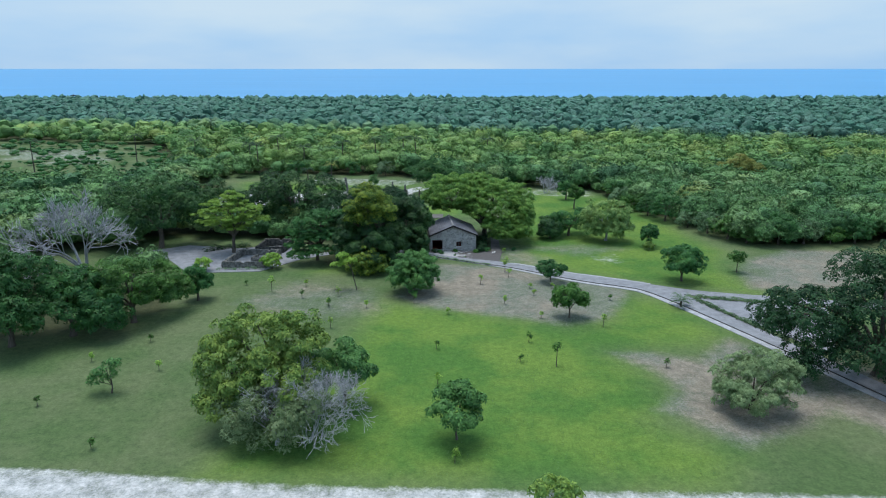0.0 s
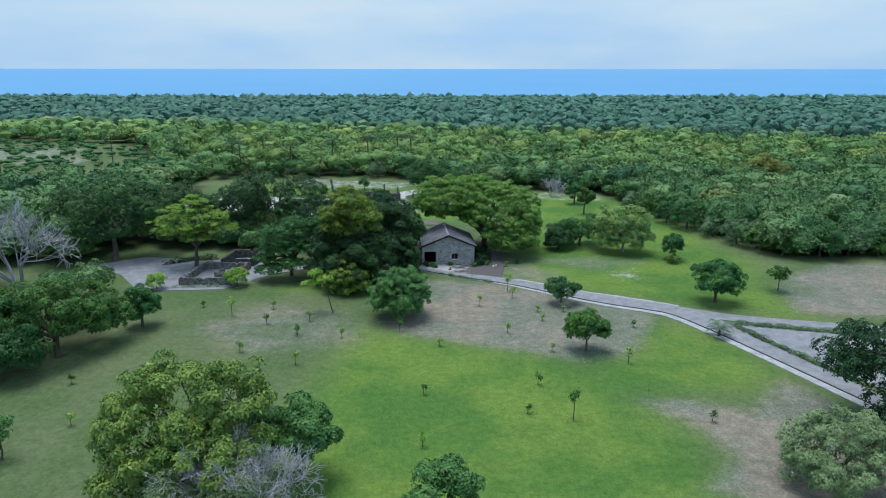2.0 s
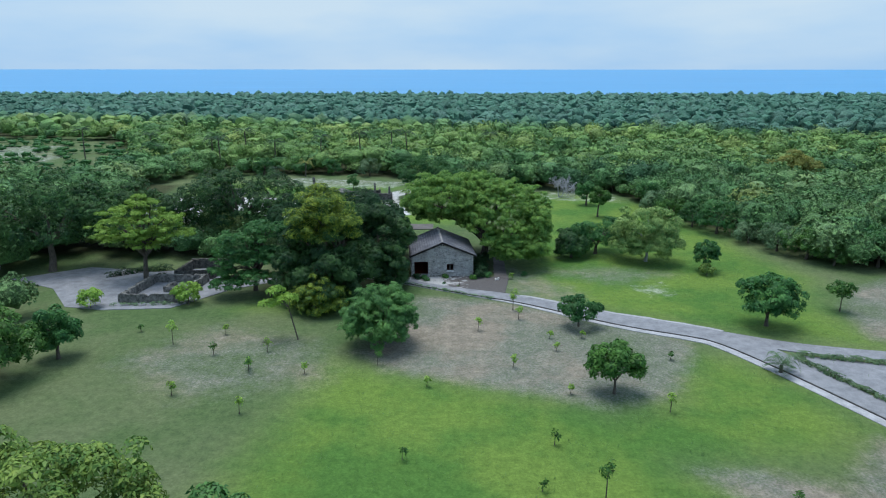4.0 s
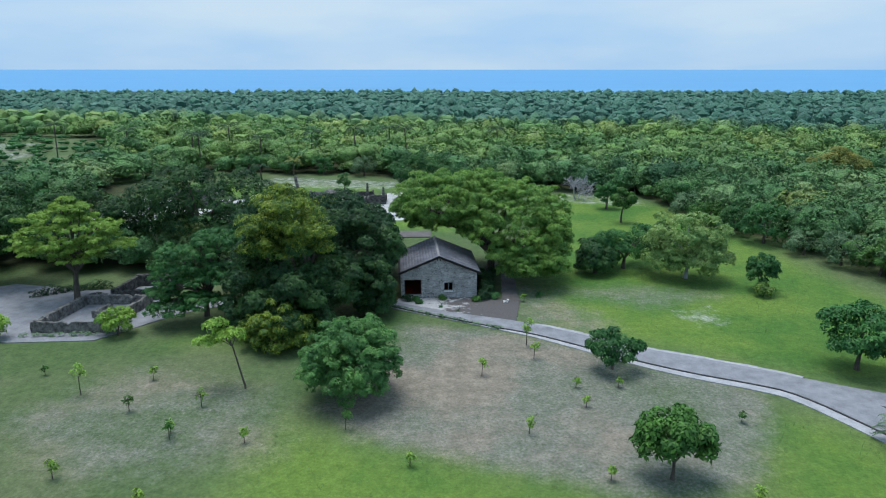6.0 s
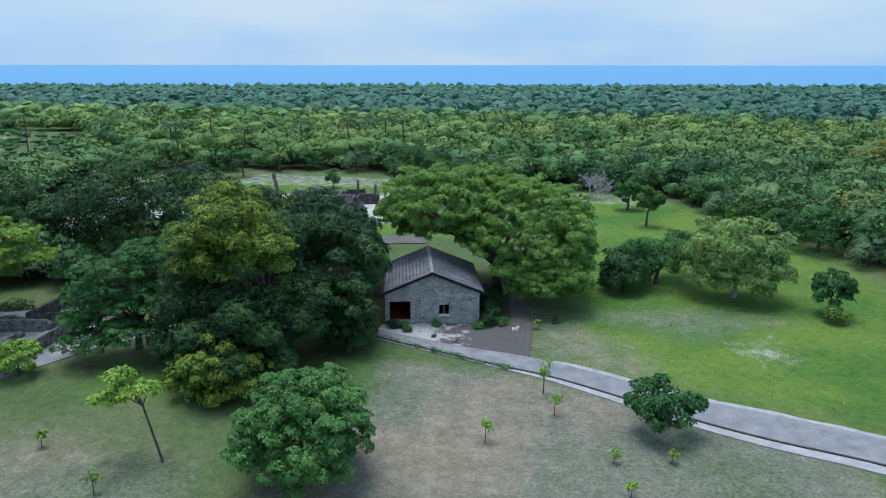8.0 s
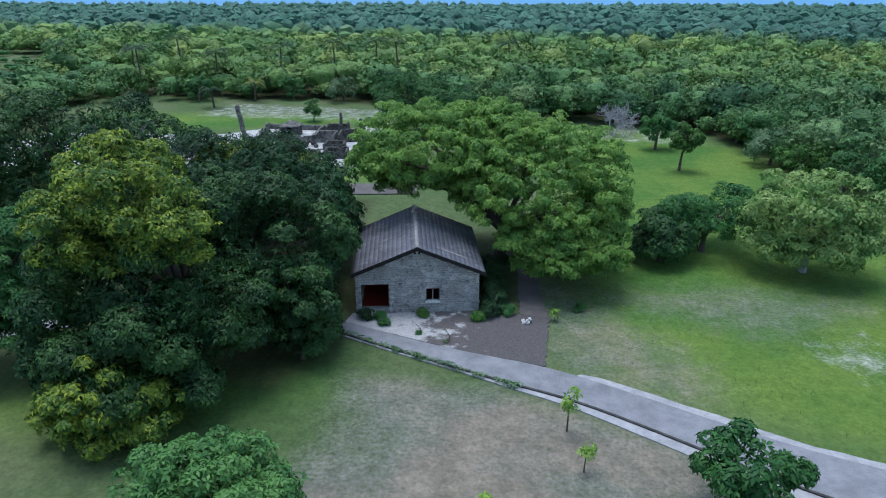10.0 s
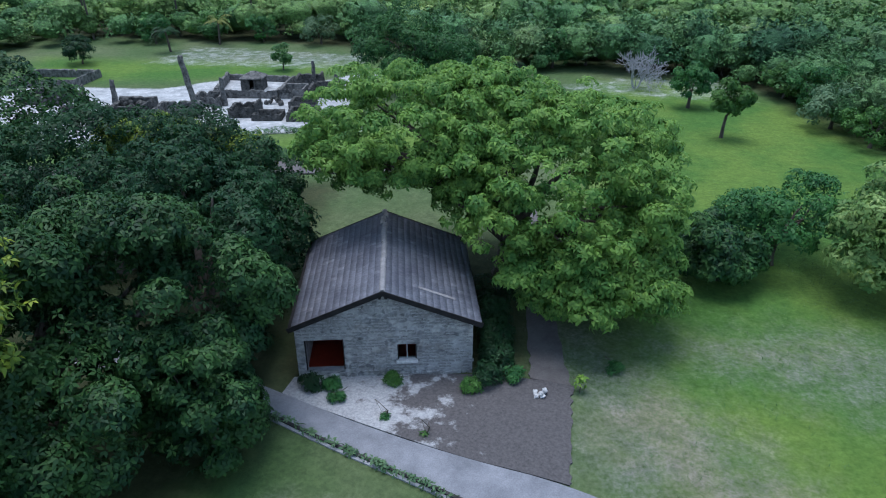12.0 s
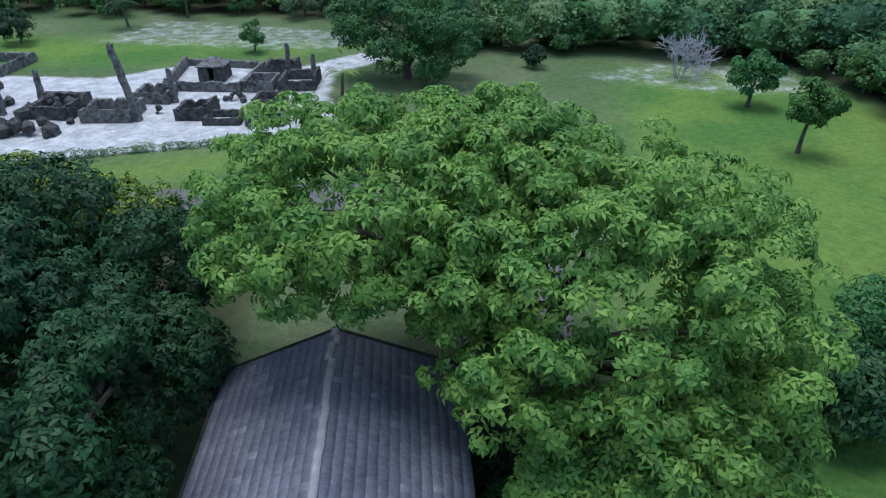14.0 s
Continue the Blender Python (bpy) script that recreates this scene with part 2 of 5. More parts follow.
WHITE_STONE = plain_material("white_limestone", (0.45, 0.45, 0.46), (0.75, 0.75, 0.75), 5.0)


def sea_material():
    n = Nodes("sea_water", 0.35, 0.3)
    streak = n.noise(0.01, 4.0, 0.6, stretch=(0.25, 1.0, 1.0))
    n.colour(n.ramp(streak, (0.3, (0.026, 0.235, 0.50)), (0.7, (0.042, 0.28, 0.57))))
    n.bump(n.noise(0.4, 3.0, 0.6), 0.25, 0.3)
    return n.mat


SEA = sea_material()


def masonry_material():
    """Coursed rubble under thin worn render: stones of uneven tone, pale joints."""
    n = Nodes("rubble_masonry", 0.92, 0.15)
    tc = n.node("ShaderNodeTexCoord")
    mp = n.node("ShaderNodeMapping", Scale=(2.7, 2.7, 4.8))
    n.link(tc.outputs["Object"], mp.inputs["Vector"])
    v = n.node("ShaderNodeTexVoronoi", Scale=1.0, Randomness=0.9)
    e = n.node("ShaderNodeTexVoronoi", Scale=1.0, Randomness=0.9)
    e.feature = "DISTANCE_TO_EDGE"
    n.link(mp.outputs["Vector"], v.inputs["Vector"])
    n.link(mp.outputs["Vector"], e.inputs["Vector"])
    sep = n.node("ShaderNodeSeparateColor")
    n.link(v.outputs["Color"], sep.inputs["Color"])
    stone = n.ramp(sep.outputs["Red"], (0.0, (0.19, 0.195, 0.205)), (0.5, (0.36, 0.362, 0.37)), (1.0, (0.56, 0.555, 0.54)))
    joint = n.smooth(e.outputs["Distance"], 0.02, 0.12)
    wash = n.smooth(n.noise(0.55, 5.0, 0.65), 0.45, 0.60)
    col = n.mix(joint, (0.42, 0.42, 0.42), stone)
    col = n.mix(n.math("MULTIPLY", wash, 0.75), col, (0.46, 0.46, 0.465))
    stain = n.ramp(n.noise(1.1, 5.0, 0.7), (0.34, (0.60, 0.58, 0.57)), (0.52, (0.98, 0.98, 0.98)), (0.66, (1.22, 1.22, 1.23)))
    col = n.mix(1.0, col, stain, "MULTIPLY")
    grain = n.noise(9.0, 5.0, 0.7)
    n.colour(n.mix(1.0, col, n.ramp(grain, (0.25, (0.7, 0.7, 0.71)), (0.75, (1.2, 1.2, 1.18))), "MULTIPLY"))
    n.bump(n.math("ADD", joint, n.math("MULTIPLY", grain, 0.6)), 0.6, 0.04)
    return n.mat


MASONRY = masonry_material()


def tile_material():
    n = Nodes("roof_tile_weathered", 0.85, 0.2)
    info = n.node("ShaderNodeObjectInfo")
    geo = n.node("ShaderNodeNewGeometry")
    each = n.math("FRACT", n.math("ADD", info.outputs["Random"], geo.outputs["Random Per Island"]))
    col = n.ramp(each, (0.0, (0.136, 0.146, 0.182)), (0.6, (0.150, 0.160, 0.198)), (0.94, (0.166, 0.176, 0.214)), (1.0, (0.22, 0.23, 0.265)))
    tc = n.node("ShaderNodeNewGeometry")
    stain = n.node("ShaderNodeTexNoise", Scale=0.55, Detail=5.0, Roughness=0.65)
    n.link(tc.outputs["Position"], stain.inputs["Vector"])
    moss = n.node("ShaderNodeTexNoise", Scale=9.0, Detail=4.0, Roughness=0.7)
    n.link(tc.outputs["Position"], moss.inputs["Vector"])
    col = n.mix(1.0, col, n.ramp(stain.outputs["Fac"], (0.3, (0.66, 0.66, 0.70)), (0.7, (1.3, 1.28, 1.25))), "MULTIPLY")
    col = n.mix(1.0, col, n.ramp(moss.outputs["Fac"], (0.3, (0.7, 0.72, 0.72)), (0.7, (1.25, 1.25, 1.25))), "MULTIPLY")
    n.colour(col).bump(moss.outputs["Fac"], 0.4, 0.02)
    return n.mat


TILE = tile_material()
RIDGE = plain_material("ridge_mortar", (0.19, 0.19, 0.205), (0.31, 0.31, 0.325), 2.5)

# ---- building helpers ----


def mesh_of(name, verts, faces, material, smooth=False):
    me = bpy.data.meshes.new(name)
    verts, faces = np.asarray(verts, dtype=np.float32), np.asarray(faces, dtype=np.int32)
    k = faces.shape[1]
    me.vertices.add(len(verts))
    me.vertices.foreach_set("co", verts.ravel())
    me.loops.add(faces.size)
    me.loops.foreach_set("vertex_index", faces.ravel())
    me.polygons.add(len(faces))
    me.polygons.foreach_set("loop_start", np.arange(0, faces.size, k, dtype=np.int32))
    if smooth:
        me.polygons.foreach_set("use_smooth", np.ones(len(faces), dtype=bool))
    me.update(calc_edges=True)
    me.materials.append(material)
    return me


def under(ob, parent, label=""):
    ob.parent = parent
    return tagged(ob, label) if label else ob


def part(name, bm, material, parent=None, label=""):
    me = bpy.data.meshes.new(name)
    bmesh.ops.recalc_face_normals(bm, faces=bm.faces)
    bm.to_mesh(me)
    bm.free()
    me.materials.append(material)
    ob = new(name, me)
    if parent:
        ob.parent = parent
    return tagged(ob, label) if label else ob


def box(bm, x0, x1, y0, y1, z0, z1, bevel=0.0):
    r = bmesh.ops.create_cube(bm, size=1.0, matrix=Matrix.Translation(((x0 + x1) / 2, (y0 + y1) / 2, (z0 + z1) / 2)) @ Matrix.Diagonal((x1 - x0, y1 - y0, z1 - z0, 1)))
    if bevel:
        edges = list({e for v in r["verts"] for e in v.link_edges})
        bmesh.ops.bevel(bm, geom=edges, offset=bevel, segments=1, affect="EDGES", profile=0.5)
    return bm


def empty(name, m, label, category, group=""):
    ob = new(name)
    ob.matrix_basis = m
    ob.empty_display_size = 0.3
    return tagged(ob, label, category, group)


def inside(poly, x, y):
    """Signed distance to a polygon's edge, positive within."""
    p = np.asarray(poly, float)
    q = np.roll(p, -1, 0)
    best = np.full(x.shape, 1e9)
    odd = np.zeros(x.shape, bool)
    for (ax, ay), (bx, by) in zip(p, q):
        ex, ey = bx - ax, by - ay
        t = np.clip(((x - ax) * ex + (y - ay) * ey) / (ex * ex + ey * ey + 1e-9), 0, 1)
        best = np.minimum(best, np.hypot(x - ax - t * ex, y - ay - t * ey))
        odd ^= ((ay > y) != (by > y)) & (x < ex * (y - ay) / (ey if abs(ey) > 1e-9 else 1e-9) + ax)
    return np.where(odd, best, -best)


def union(polys, x, y):
    return np.max([inside(p, x, y) for p in polys], axis=0)


def tube(points, radii, seg=7, twist=0.0):
    """A tapered round limb along points: vertices and quads."""
    pts = [Vector(p) for p in points]
    verts, faces = [], []
    side = Vector((1, 0.13, 0))
    for i, p in enumerate(pts):
        d = (pts[min(i + 1, len(pts) - 1)] - pts[max(i - 1, 0)]).normalized()
        u = (side - d * side.dot(d))
        u = u.normalized() if u.length > 1e-4 else Vector((0, 1, 0))
        w = d.cross(u)
        for k in range(seg):
            a = 2 * math.pi * k / seg + twist
            verts.append(p + (u * math.cos(a) + w * math.sin(a)) * radii[i])
    for i in range(len(pts) - 1):
        for k in range(seg):
            a, b = i * seg + k, i * seg + (k + 1) % seg
            faces.append((a, b, b + seg, a + seg))
    return verts, faces


def joined(pieces):
    verts, faces, base = [], [], 0
    for v, f in pieces:
        v, f = np.asarray(v, dtype=np.float32).reshape(-1, 3), np.asarray(f, dtype=np.int32)
        verts.append(v)
        faces.append(f + base)
        base += len(v)
    return np.concatenate(verts), np.concatenate(faces)


def sphere_dirs(rng, n, low=-1.0):
    z = rng.uniform(low, 1.0, n)
    a = rng.uniform(0, 2 * math.pi, n)
    r = np.sqrt(np.maximum(0, 1 - z * z))
    return np.stack([r * np.cos(a), r * np.sin(a), z], 1)


def unit(v):
    return v / np.maximum(np.linalg.norm(v, axis=1, keepdims=True), 1e-6)


def sprays(rng, pos, normal, size, leaflets=5, droop=0.35, slim=0.38):
    """Sprays of leaflets radiating round each normal: each leaflet is a four-cornered blade."""
    n = len(pos)
    ref = np.where(np.abs(normal[:, 2:3]) < 0.9, np.array([[0, 0, 1.0]]), np.array([[1.0, 0, 0]]))
    u = unit(np.cross(normal, ref))
    w = np.cross(normal, u)
    k = leaflets
    ang = rng.uniform(0, 2 * math.pi, (n, 1)) + np.arange(k) * (2 * math.pi / k) + rng.normal(0, 0.25, (n, k))
    d = u[:, None] * np.cos(ang)[..., None] + w[:, None] * np.sin(ang)[..., None]
    s = np.cross(normal[:, None], d)
    length = (size * rng.uniform(0.7, 1.25, (n, k)))[..., None]
    out = d - normal[:, None] * (droop * rng.uniform(0.3, 1.4, (n, k)))[..., None]
    p = pos[:, None]
    nn = normal[:, None]
    base = p + d * length * 0.06
    midp = p + d * length * 0.5 + nn * length * 0.06
    tip = p + out * length
    half = s * length * slim * 0.5
    verts = np.stack([base, midp - half, tip, midp + half], 2).reshape(-1, 3)
    return verts, np.arange(len(verts)).reshape(-1, 4)


def flecks(rng, pos, normal, size):
    """Single three-cornered leaves, turned and tipped at random: cheap foliage for woods."""
    n = len(pos)
    nn = unit(normal + rng.normal(0, 0.38, (n, 3)))
    u = unit(np.cross(nn, rng.normal(0, 1, (n, 3))))
    w = np.cross(nn, u)
    s = (size * rng.uniform(0.6, 1.3, n))[:, None]
    verts = np.stack([pos + u * s * 0.6, pos - u * s * 0.3 + w * s * 0.42, pos - u * s * 0.3 - w * s * 0.42], 1).reshape(-1, 3)
    return verts, np.arange(len(verts)).reshape(-1, 3)


def crown_points(rng, lobes, count, clump=0.30, low=-0.35, inner=0.12, flat=0.8, cover=3.4):
    """Places and facings of sprays on clumps that cover the outside of all lobes (x, y, z, rx, ry, rz) together."""
    lobes = np.asarray(lobes, float)
    cc, cr, cd = [], [], []
    mean = (lobes[:, 3] * lobes[:, 4] * lobes[:, 5]) ** (1 / 3)
    rc = clump * mean.max()
    for i, lobe in enumerate(lobes):
        c, r = lobe[:3], lobe[3:]
        m = max(7, int(cover * (mean[i] / rc) ** 2))
        d = sphere_dirs(rng, m, low)
        p = c + d * r * rng.uniform(0.58, 1.02, (m, 1)) * (1.06 - 0.7 * min(rc, 0.5 * mean[i]) / mean[i])
        deep = np.zeros(m, bool)
        for j, other in enumerate(lobes):
            if j != i:
                deep |= (((p - other[:3]) / other[3:]) ** 2).sum(1) < 0.3
        cc.append(p[~deep])
        cd.append(unit(d / r)[~deep])
        cr.append((min(rc, 0.5 * mean[i]) * rng.uniform(0.6, 1.3, m))[~deep])
    cc, cd, cr = np.concatenate(cc), np.concatenate(cd), np.concatenate(cr)
    n = count
    pick = rng.choice(len(cc), n, p=cr ** 2 / (cr ** 2).sum())
    d = unit(sphere_dirs(rng, n, -0.45) + cd[pick] * 0.5)
    p = cc[pick] + d * (cr[pick] * rng.uniform(0.72, 1.1, n))[:, None] * np.array([1, 1, flat])
    nor = unit(d * 0.9 + np.array([0, 0, 0.5]) + rng.normal(0, 0.3, (n, 3)))
    ins = np.where(rng.random(n) < inner)[0]
    own = lobes[rng.integers(0, len(lobes), len(ins))]
    p[ins] = own[:, :3] + sphere_dirs(rng, len(ins), -0.6) * own[:, 3:] * rng.uniform(0.3, 0.75, (len(ins), 1))
    return p, nor


def limbs_to(rng, base, fork, lobes, radius, seg=7, reach=0.5, twigs=2):
    """A trunk from base to fork and crooked limbs on into the lobes."""
    base, fork = Vector(base), Vector(fork)
    out = []
    mid = base.lerp(fork, 0.5) + Vector(rng.normal(0, radius * 0.5, 3)) * Vector((1, 1, 0)).length * 0.4
    out.append(tube([base - Vector((0, 0, 0.15)), base + Vector((0, 0, 0.12)), mid, fork], [radius * 1.7, radius * 1.25, radius, radius * 0.85], seg))
    for lobe in lobes:
        c, r = Vector(lobe[:3]), Vector(lobe[3:])
        for k in range(twigs):
            d = Vector(sphere_dirs(rng, 1, 0.0)[0])
            end = c + Vector((d.x * r.x, d.y * r.y, d.z * r.z)) * reach
            bend = fork.lerp(end, 0.5) + Vector(rng.normal(0, 0.25, 3)) + Vector((0, 0, 0.12 * (end - fork).length))
            out.append(tube([fork - Vector((0, 0, radius)), fork.lerp(bend, 0.5), bend, end], [radius * 0.62, radius * 0.5, radius * 0.34, radius * 0.1], 5))
    return joined(out)


def make_tree(name, base, lobes, leaf, count, size, label, category="tree", trunk=0.25, fork=None, leaflets=4, droop=0.35, slim=0.44,
              clump=0.30, low=-0.85, bark=None, seed=1, twigs=2, group="", inner=0.12, flat=0.8, cover=2.6):
    """A tree: a trunk with limbs and a crown of leaf sprays. Lobes are given relative to the base."""
    rng = np.random.default_rng(seed)
    top = empty(name, pose(base[0], base[1], base[2] if len(base) > 2 else 0), label, category, group)
    if fork is None:
        low_c = min(l[2] for l in lobes)
        fork = (0.1, 0.05, max(0.35, low_c * 0.55))
    v, f = limbs_to(rng, (0, 0, 0), fork, lobes, trunk, twigs=twigs)
    under(new("trunk", mesh_of("trunk", v, f, bark or BARK, True)), top)
    p, nrm = crown_points(rng, lobes, max(6, int(count * 0.88)), clump, low, inner, flat, cover)
    keep = p[:, 2] > 0.12
    v, f = sprays(rng, p[keep], nrm[keep], size, leaflets, droop, slim)
    under(new("crown", mesh_of("crown", v, f, leaf)), top)
    return top


def bare_branches(rng, start, direction, length, radius, depth, spread, out, seg=4, least=0.02):
    """Leafless branching, each limb forking into thinner ones."""
    d = Vector(direction).normalized()
    p = Vector(start)
    pts, rad = [p.copy()], [radius]
    for i in range(3):
        d = (d + Vector(rng.normal(0, 0.16, 3)) + Vector((0, 0, 0.04))).normalized()
        p = p + d * length / 3
        pts.append(p.copy())
        rad.append(max(radius * (1 - 0.17 * (i + 1)), least * 0.7))
    out.append(tube(pts, rad, seg if depth > 2 else 3))
    if depth > 0:
        for _ in range(3 if depth > 1 else 2):
            turn = Vector(rng.normal(0, spread, 3))
            bare_branches(rng, pts[-1 - int(rng.integers(0, 2))], d + turn, length * rng.uniform(0.62, 0.86), max(rad[-1] * 0.66, least), depth - 1, spread, out, seg, least)

# ---- ground, sea, paths ----
SOIL = [
    [(34.5, 51.7), (37.3, 63), (41.4, 62), (46, 57), (46, 46), (38, 47)],
    [(-1.4, 97.1), (6.5, 95.8), (12.9, 92.6), (19.1, 88.4), (24.4, 84.9), (24.2, 82.6), (19.7, 74.5), (14.1, 72), (9.8, 74.4), (4.7, 75.9), (-2.8, 78.6), (-5.7, 82.2), (-4.3, 87.1), (-2, 91.7)],
    [(17.9, 64.2), (21.8, 64.2), (26.3, 62.1), (31.7, 67.9), (34.4, 62.1), (36, 52.7), (24, 46.4), (21.1, 50.8), (19.2, 52.2), (22.4, 55.9), (21.1, 60.1)],
    [(43.9, 93.3), (48.3, 99.3), (57, 105), (70, 104), (60, 84), (47.5, 84.5), (42.1, 85.5)],
]
LUSH = [
    [(-8, 80), (3, 76.5), (10, 73.5), (14.5, 71), (19, 73), (24, 82), (28, 80.5), (31, 75), (32, 69), (28, 66), (17, 65), (20, 60), (20, 53), (18, 50), (23, 45), (20, 41), (-18, 42), (-12, 60), (-10, 70)],
    [(11, 97.5), (20, 92), (28, 88.5), (42, 83), (42, 95), (46, 104), (44, 112), (43, 125), (41, 133), (39.5, 142), (39, 149), (30, 160), (20, 160), (16, 140), (12, 118), (12, 108)],
    [(-30, 129.5), (-8, 133), (4, 132), (6, 142), (-8, 141), (-13, 137.5), (-27, 133.5)],
    [(-48, 158), (-28, 159), (-10, 164), (-6, 168), (-30, 170), (-52, 172)],
    [(-12, 99.5), (-4, 99.5), (-3, 96), (-9, 92), (-20, 93)],
]
SAND = [
    [(-52, 130), (-26.2, 134.9), (-12.5, 138.9), (-4, 139.5), (-7, 151), (-7.5, 157), (-3, 163), (-6, 165), (-12, 158.5), (-22, 160.5), (-28.7, 155), (-52, 156)],
]
YARD = [(-34, 92.6), (-27, 93.2), (-24.5, 96.5), (-22.4, 99.4), (-18, 102.4), (-18.4, 103.8), (-23.2, 101.6), (-25, 103.4), (-25, 108.6), (-34, 106), (-38, 107), (-43, 108), (-50, 103), (-43, 99.5), (-38.3, 93.5)]
FRONT_TRACK = [(-400, 38.4), (-60, 38.9), (-28.5, 39.6), (-15.7, 38.6), (4.7, 37.4), (90, 35.5), (400, 31), (400, 34), (90, 38.4), (40, 39.4), (20.6, 40.3), (4.7, 40.6), (-7.5, 41.0), (-15.7, 41.6), (-28.5, 43.1), (-60, 44), (-400, 44.5)]
SPECKLED = [
    [(-36, 169), (-10, 166), (-6, 174), (-34, 180)],
    [(16, 157), (24, 161.5), (35, 160), (35, 151.5), (25, 153)],
    [(-190, 240), (-118, 200), (-100, 205), (-120, 250), (-180, 266)],
    [(24, 100.5), (27, 101.5), (27.5, 98.5), (25, 97.8)],
]
DRY = [
    [(9.7, 98), (9.8, 108), (13, 105), (17, 98), (16, 95)],
    [(14, 107), (22, 108), (30, 106), (22, 102)],
    [(-26, 80), (-20, 88), (-10, 84), (-8, 77), (-18, 74)],
]
# darker ground below tree groups and woods, and beside the house
DARK_GROUND = [
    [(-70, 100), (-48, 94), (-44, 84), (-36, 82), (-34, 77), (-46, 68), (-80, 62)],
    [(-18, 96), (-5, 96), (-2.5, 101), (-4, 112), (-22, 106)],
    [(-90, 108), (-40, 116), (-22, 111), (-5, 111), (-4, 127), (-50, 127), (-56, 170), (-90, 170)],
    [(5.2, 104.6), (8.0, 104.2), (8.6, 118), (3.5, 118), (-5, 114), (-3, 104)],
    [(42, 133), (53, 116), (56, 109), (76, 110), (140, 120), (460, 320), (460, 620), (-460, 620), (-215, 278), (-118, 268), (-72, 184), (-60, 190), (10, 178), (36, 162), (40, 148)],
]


def axis(lo, a, b, hi, step):
    left = [a]
    s = step
    while left[-1] > lo:
        s *= 1.3
        left.append(max(lo, left[-1] - s))
    right = [b]
    s = step
    while right[-1] < hi:
        s *= 1.3
        right.append(min(hi, right[-1] + s))
    return np.array(left[:0:-1] + list(np.arange(a, b, step)) + right)


def build_ground():
    xs, ys = axis(-4800, -62, 66, 4800, 0.85), axis(-4000, 32, 182, 4700, 0.85)
    gx, gy = np.meshgrid(xs, ys)
    rng = np.random.default_rng(4)
    gz = 0.018 * np.sin(gx * 0.21 + 1.3) * np.cos(gy * 0.17) + rng.uniform(-0.008, 0.008, gx.shape)
    gz = np.where(union(SAND, gx, gy) > -1.5, gz * 0.4, gz)
    gz = gz * ((np.hypot(gx - 2, gy - 104) > 13)) - 0.03
    gz = np.where(gy > 600, -6.0, gz)
    verts = np.stack([gx, gy, gz], -1).reshape(-1, 3)
    i = np.arange(len(xs) * len(ys)).reshape(len(ys), len(xs))
    faces = np.stack([i[:-1, :-1], i[:-1, 1:], i[1:, 1:], i[1:, :-1]], -1).reshape(-1, 4)
    me = mesh_of("ground", verts, faces, GROUND, True)
    for key, polys in (("soil", SOIL), ("lush", LUSH), ("sand", SAND), ("dark_ground", DARK_GROUND)):
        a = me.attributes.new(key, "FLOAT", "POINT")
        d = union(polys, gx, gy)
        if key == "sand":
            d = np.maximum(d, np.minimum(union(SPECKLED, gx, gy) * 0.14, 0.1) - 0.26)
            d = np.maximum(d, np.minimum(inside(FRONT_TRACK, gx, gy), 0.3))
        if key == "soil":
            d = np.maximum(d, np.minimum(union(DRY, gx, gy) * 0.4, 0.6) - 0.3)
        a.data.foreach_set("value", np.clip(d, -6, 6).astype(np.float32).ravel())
    tagged(new("ground", me), "patchy green turf with bare brown soil and pale sand", "ground", kind="structure")


build_ground()
sea_v = [(-4800, 498, -1.0), (4800, 498, -1.0), (4800, 4900, 24.0), (-4800, 4900, 24.0)]
tagged(new("water", mesh_of("water", sea_v, [(0, 1, 2, 3)], SEA)), "calm blue open sea reaching the horizon", "sea", kind="structure")


def ribbon(name, left, right, z, thick, material, label, category="path"):
    """A slab between two edges."""
    bm = bmesh.new()
    rows = []
    for (ax, ay), (bx, by) in zip(left, right):
        rows.append([bm.verts.new(c) for c in ((ax, ay, z - thick), (ax, ay, z), (bx, by, z), (bx, by, z - thick))])
    for a, b in zip(rows, rows[1:]):
        for k in range(4):
            bm.faces.new((a[k], a[(k + 1) % 4], b[(k + 1) % 4], b[k]))
    bm.faces.new(rows[0])
    bm.faces.new(rows[-1][::-1])
    return tagged(part(name, bm, material), label, category, kind="structure")


def smoothed(pts, rounds=2):
    p = np.asarray(pts, float)
    for _ in range(rounds):
        a, b = p[:-1] * 0.75 + p[1:] * 0.25, p[:-1] * 0.25 + p[1:] * 0.75
        p = np.concatenate([p[:1], np.stack([a, b], 1).reshape(-1, 2), p[-1:]])
    return p


def shifted(pts, d):
    p = np.asarray(pts, float)
    t = np.gradient(p, axis=0)
    t /= np.linalg.norm(t, axis=1, keepdims=True)
    return p + np.stack([t[:, 1], -t[:, 0]], 1) * d


jr = np.random.default_rng(21)
MAIN_UP = smoothed([(-14, 107), (-8, 105.6), (-4, 103.7), (-1.5, 102.4), (1.5, 100.9), (5.2, 99.4), (8.7, 98.3), (12.8, 95.9), (18.1, 92.4), (21.9, 90.6), (25.9, 88.7), (30.3, 86.0), (32.5, 81.5), (34.2, 76.1), (36, 71.8), (39, 64), (43, 54)])
MAIN_LO = smoothed([(-14, 105.4), (-8, 104.1), (-3.6, 102.2), (-0.3, 100.3), (3.2, 98.5), (6.6, 96.7), (9.7, 95.3), (12.8, 93.2), (17, 90.0), (21, 87.6), (24.7, 86.0), (27.1, 84.6), (29.8, 79.6), (32, 74.7), (34.2, 69.6), (37.2, 62.5), (41, 53)])
ribbon("path", MAIN_UP, MAIN_LO, 0.045, 0.2, CONCRETE, "grey concrete drive curving across the lawn")
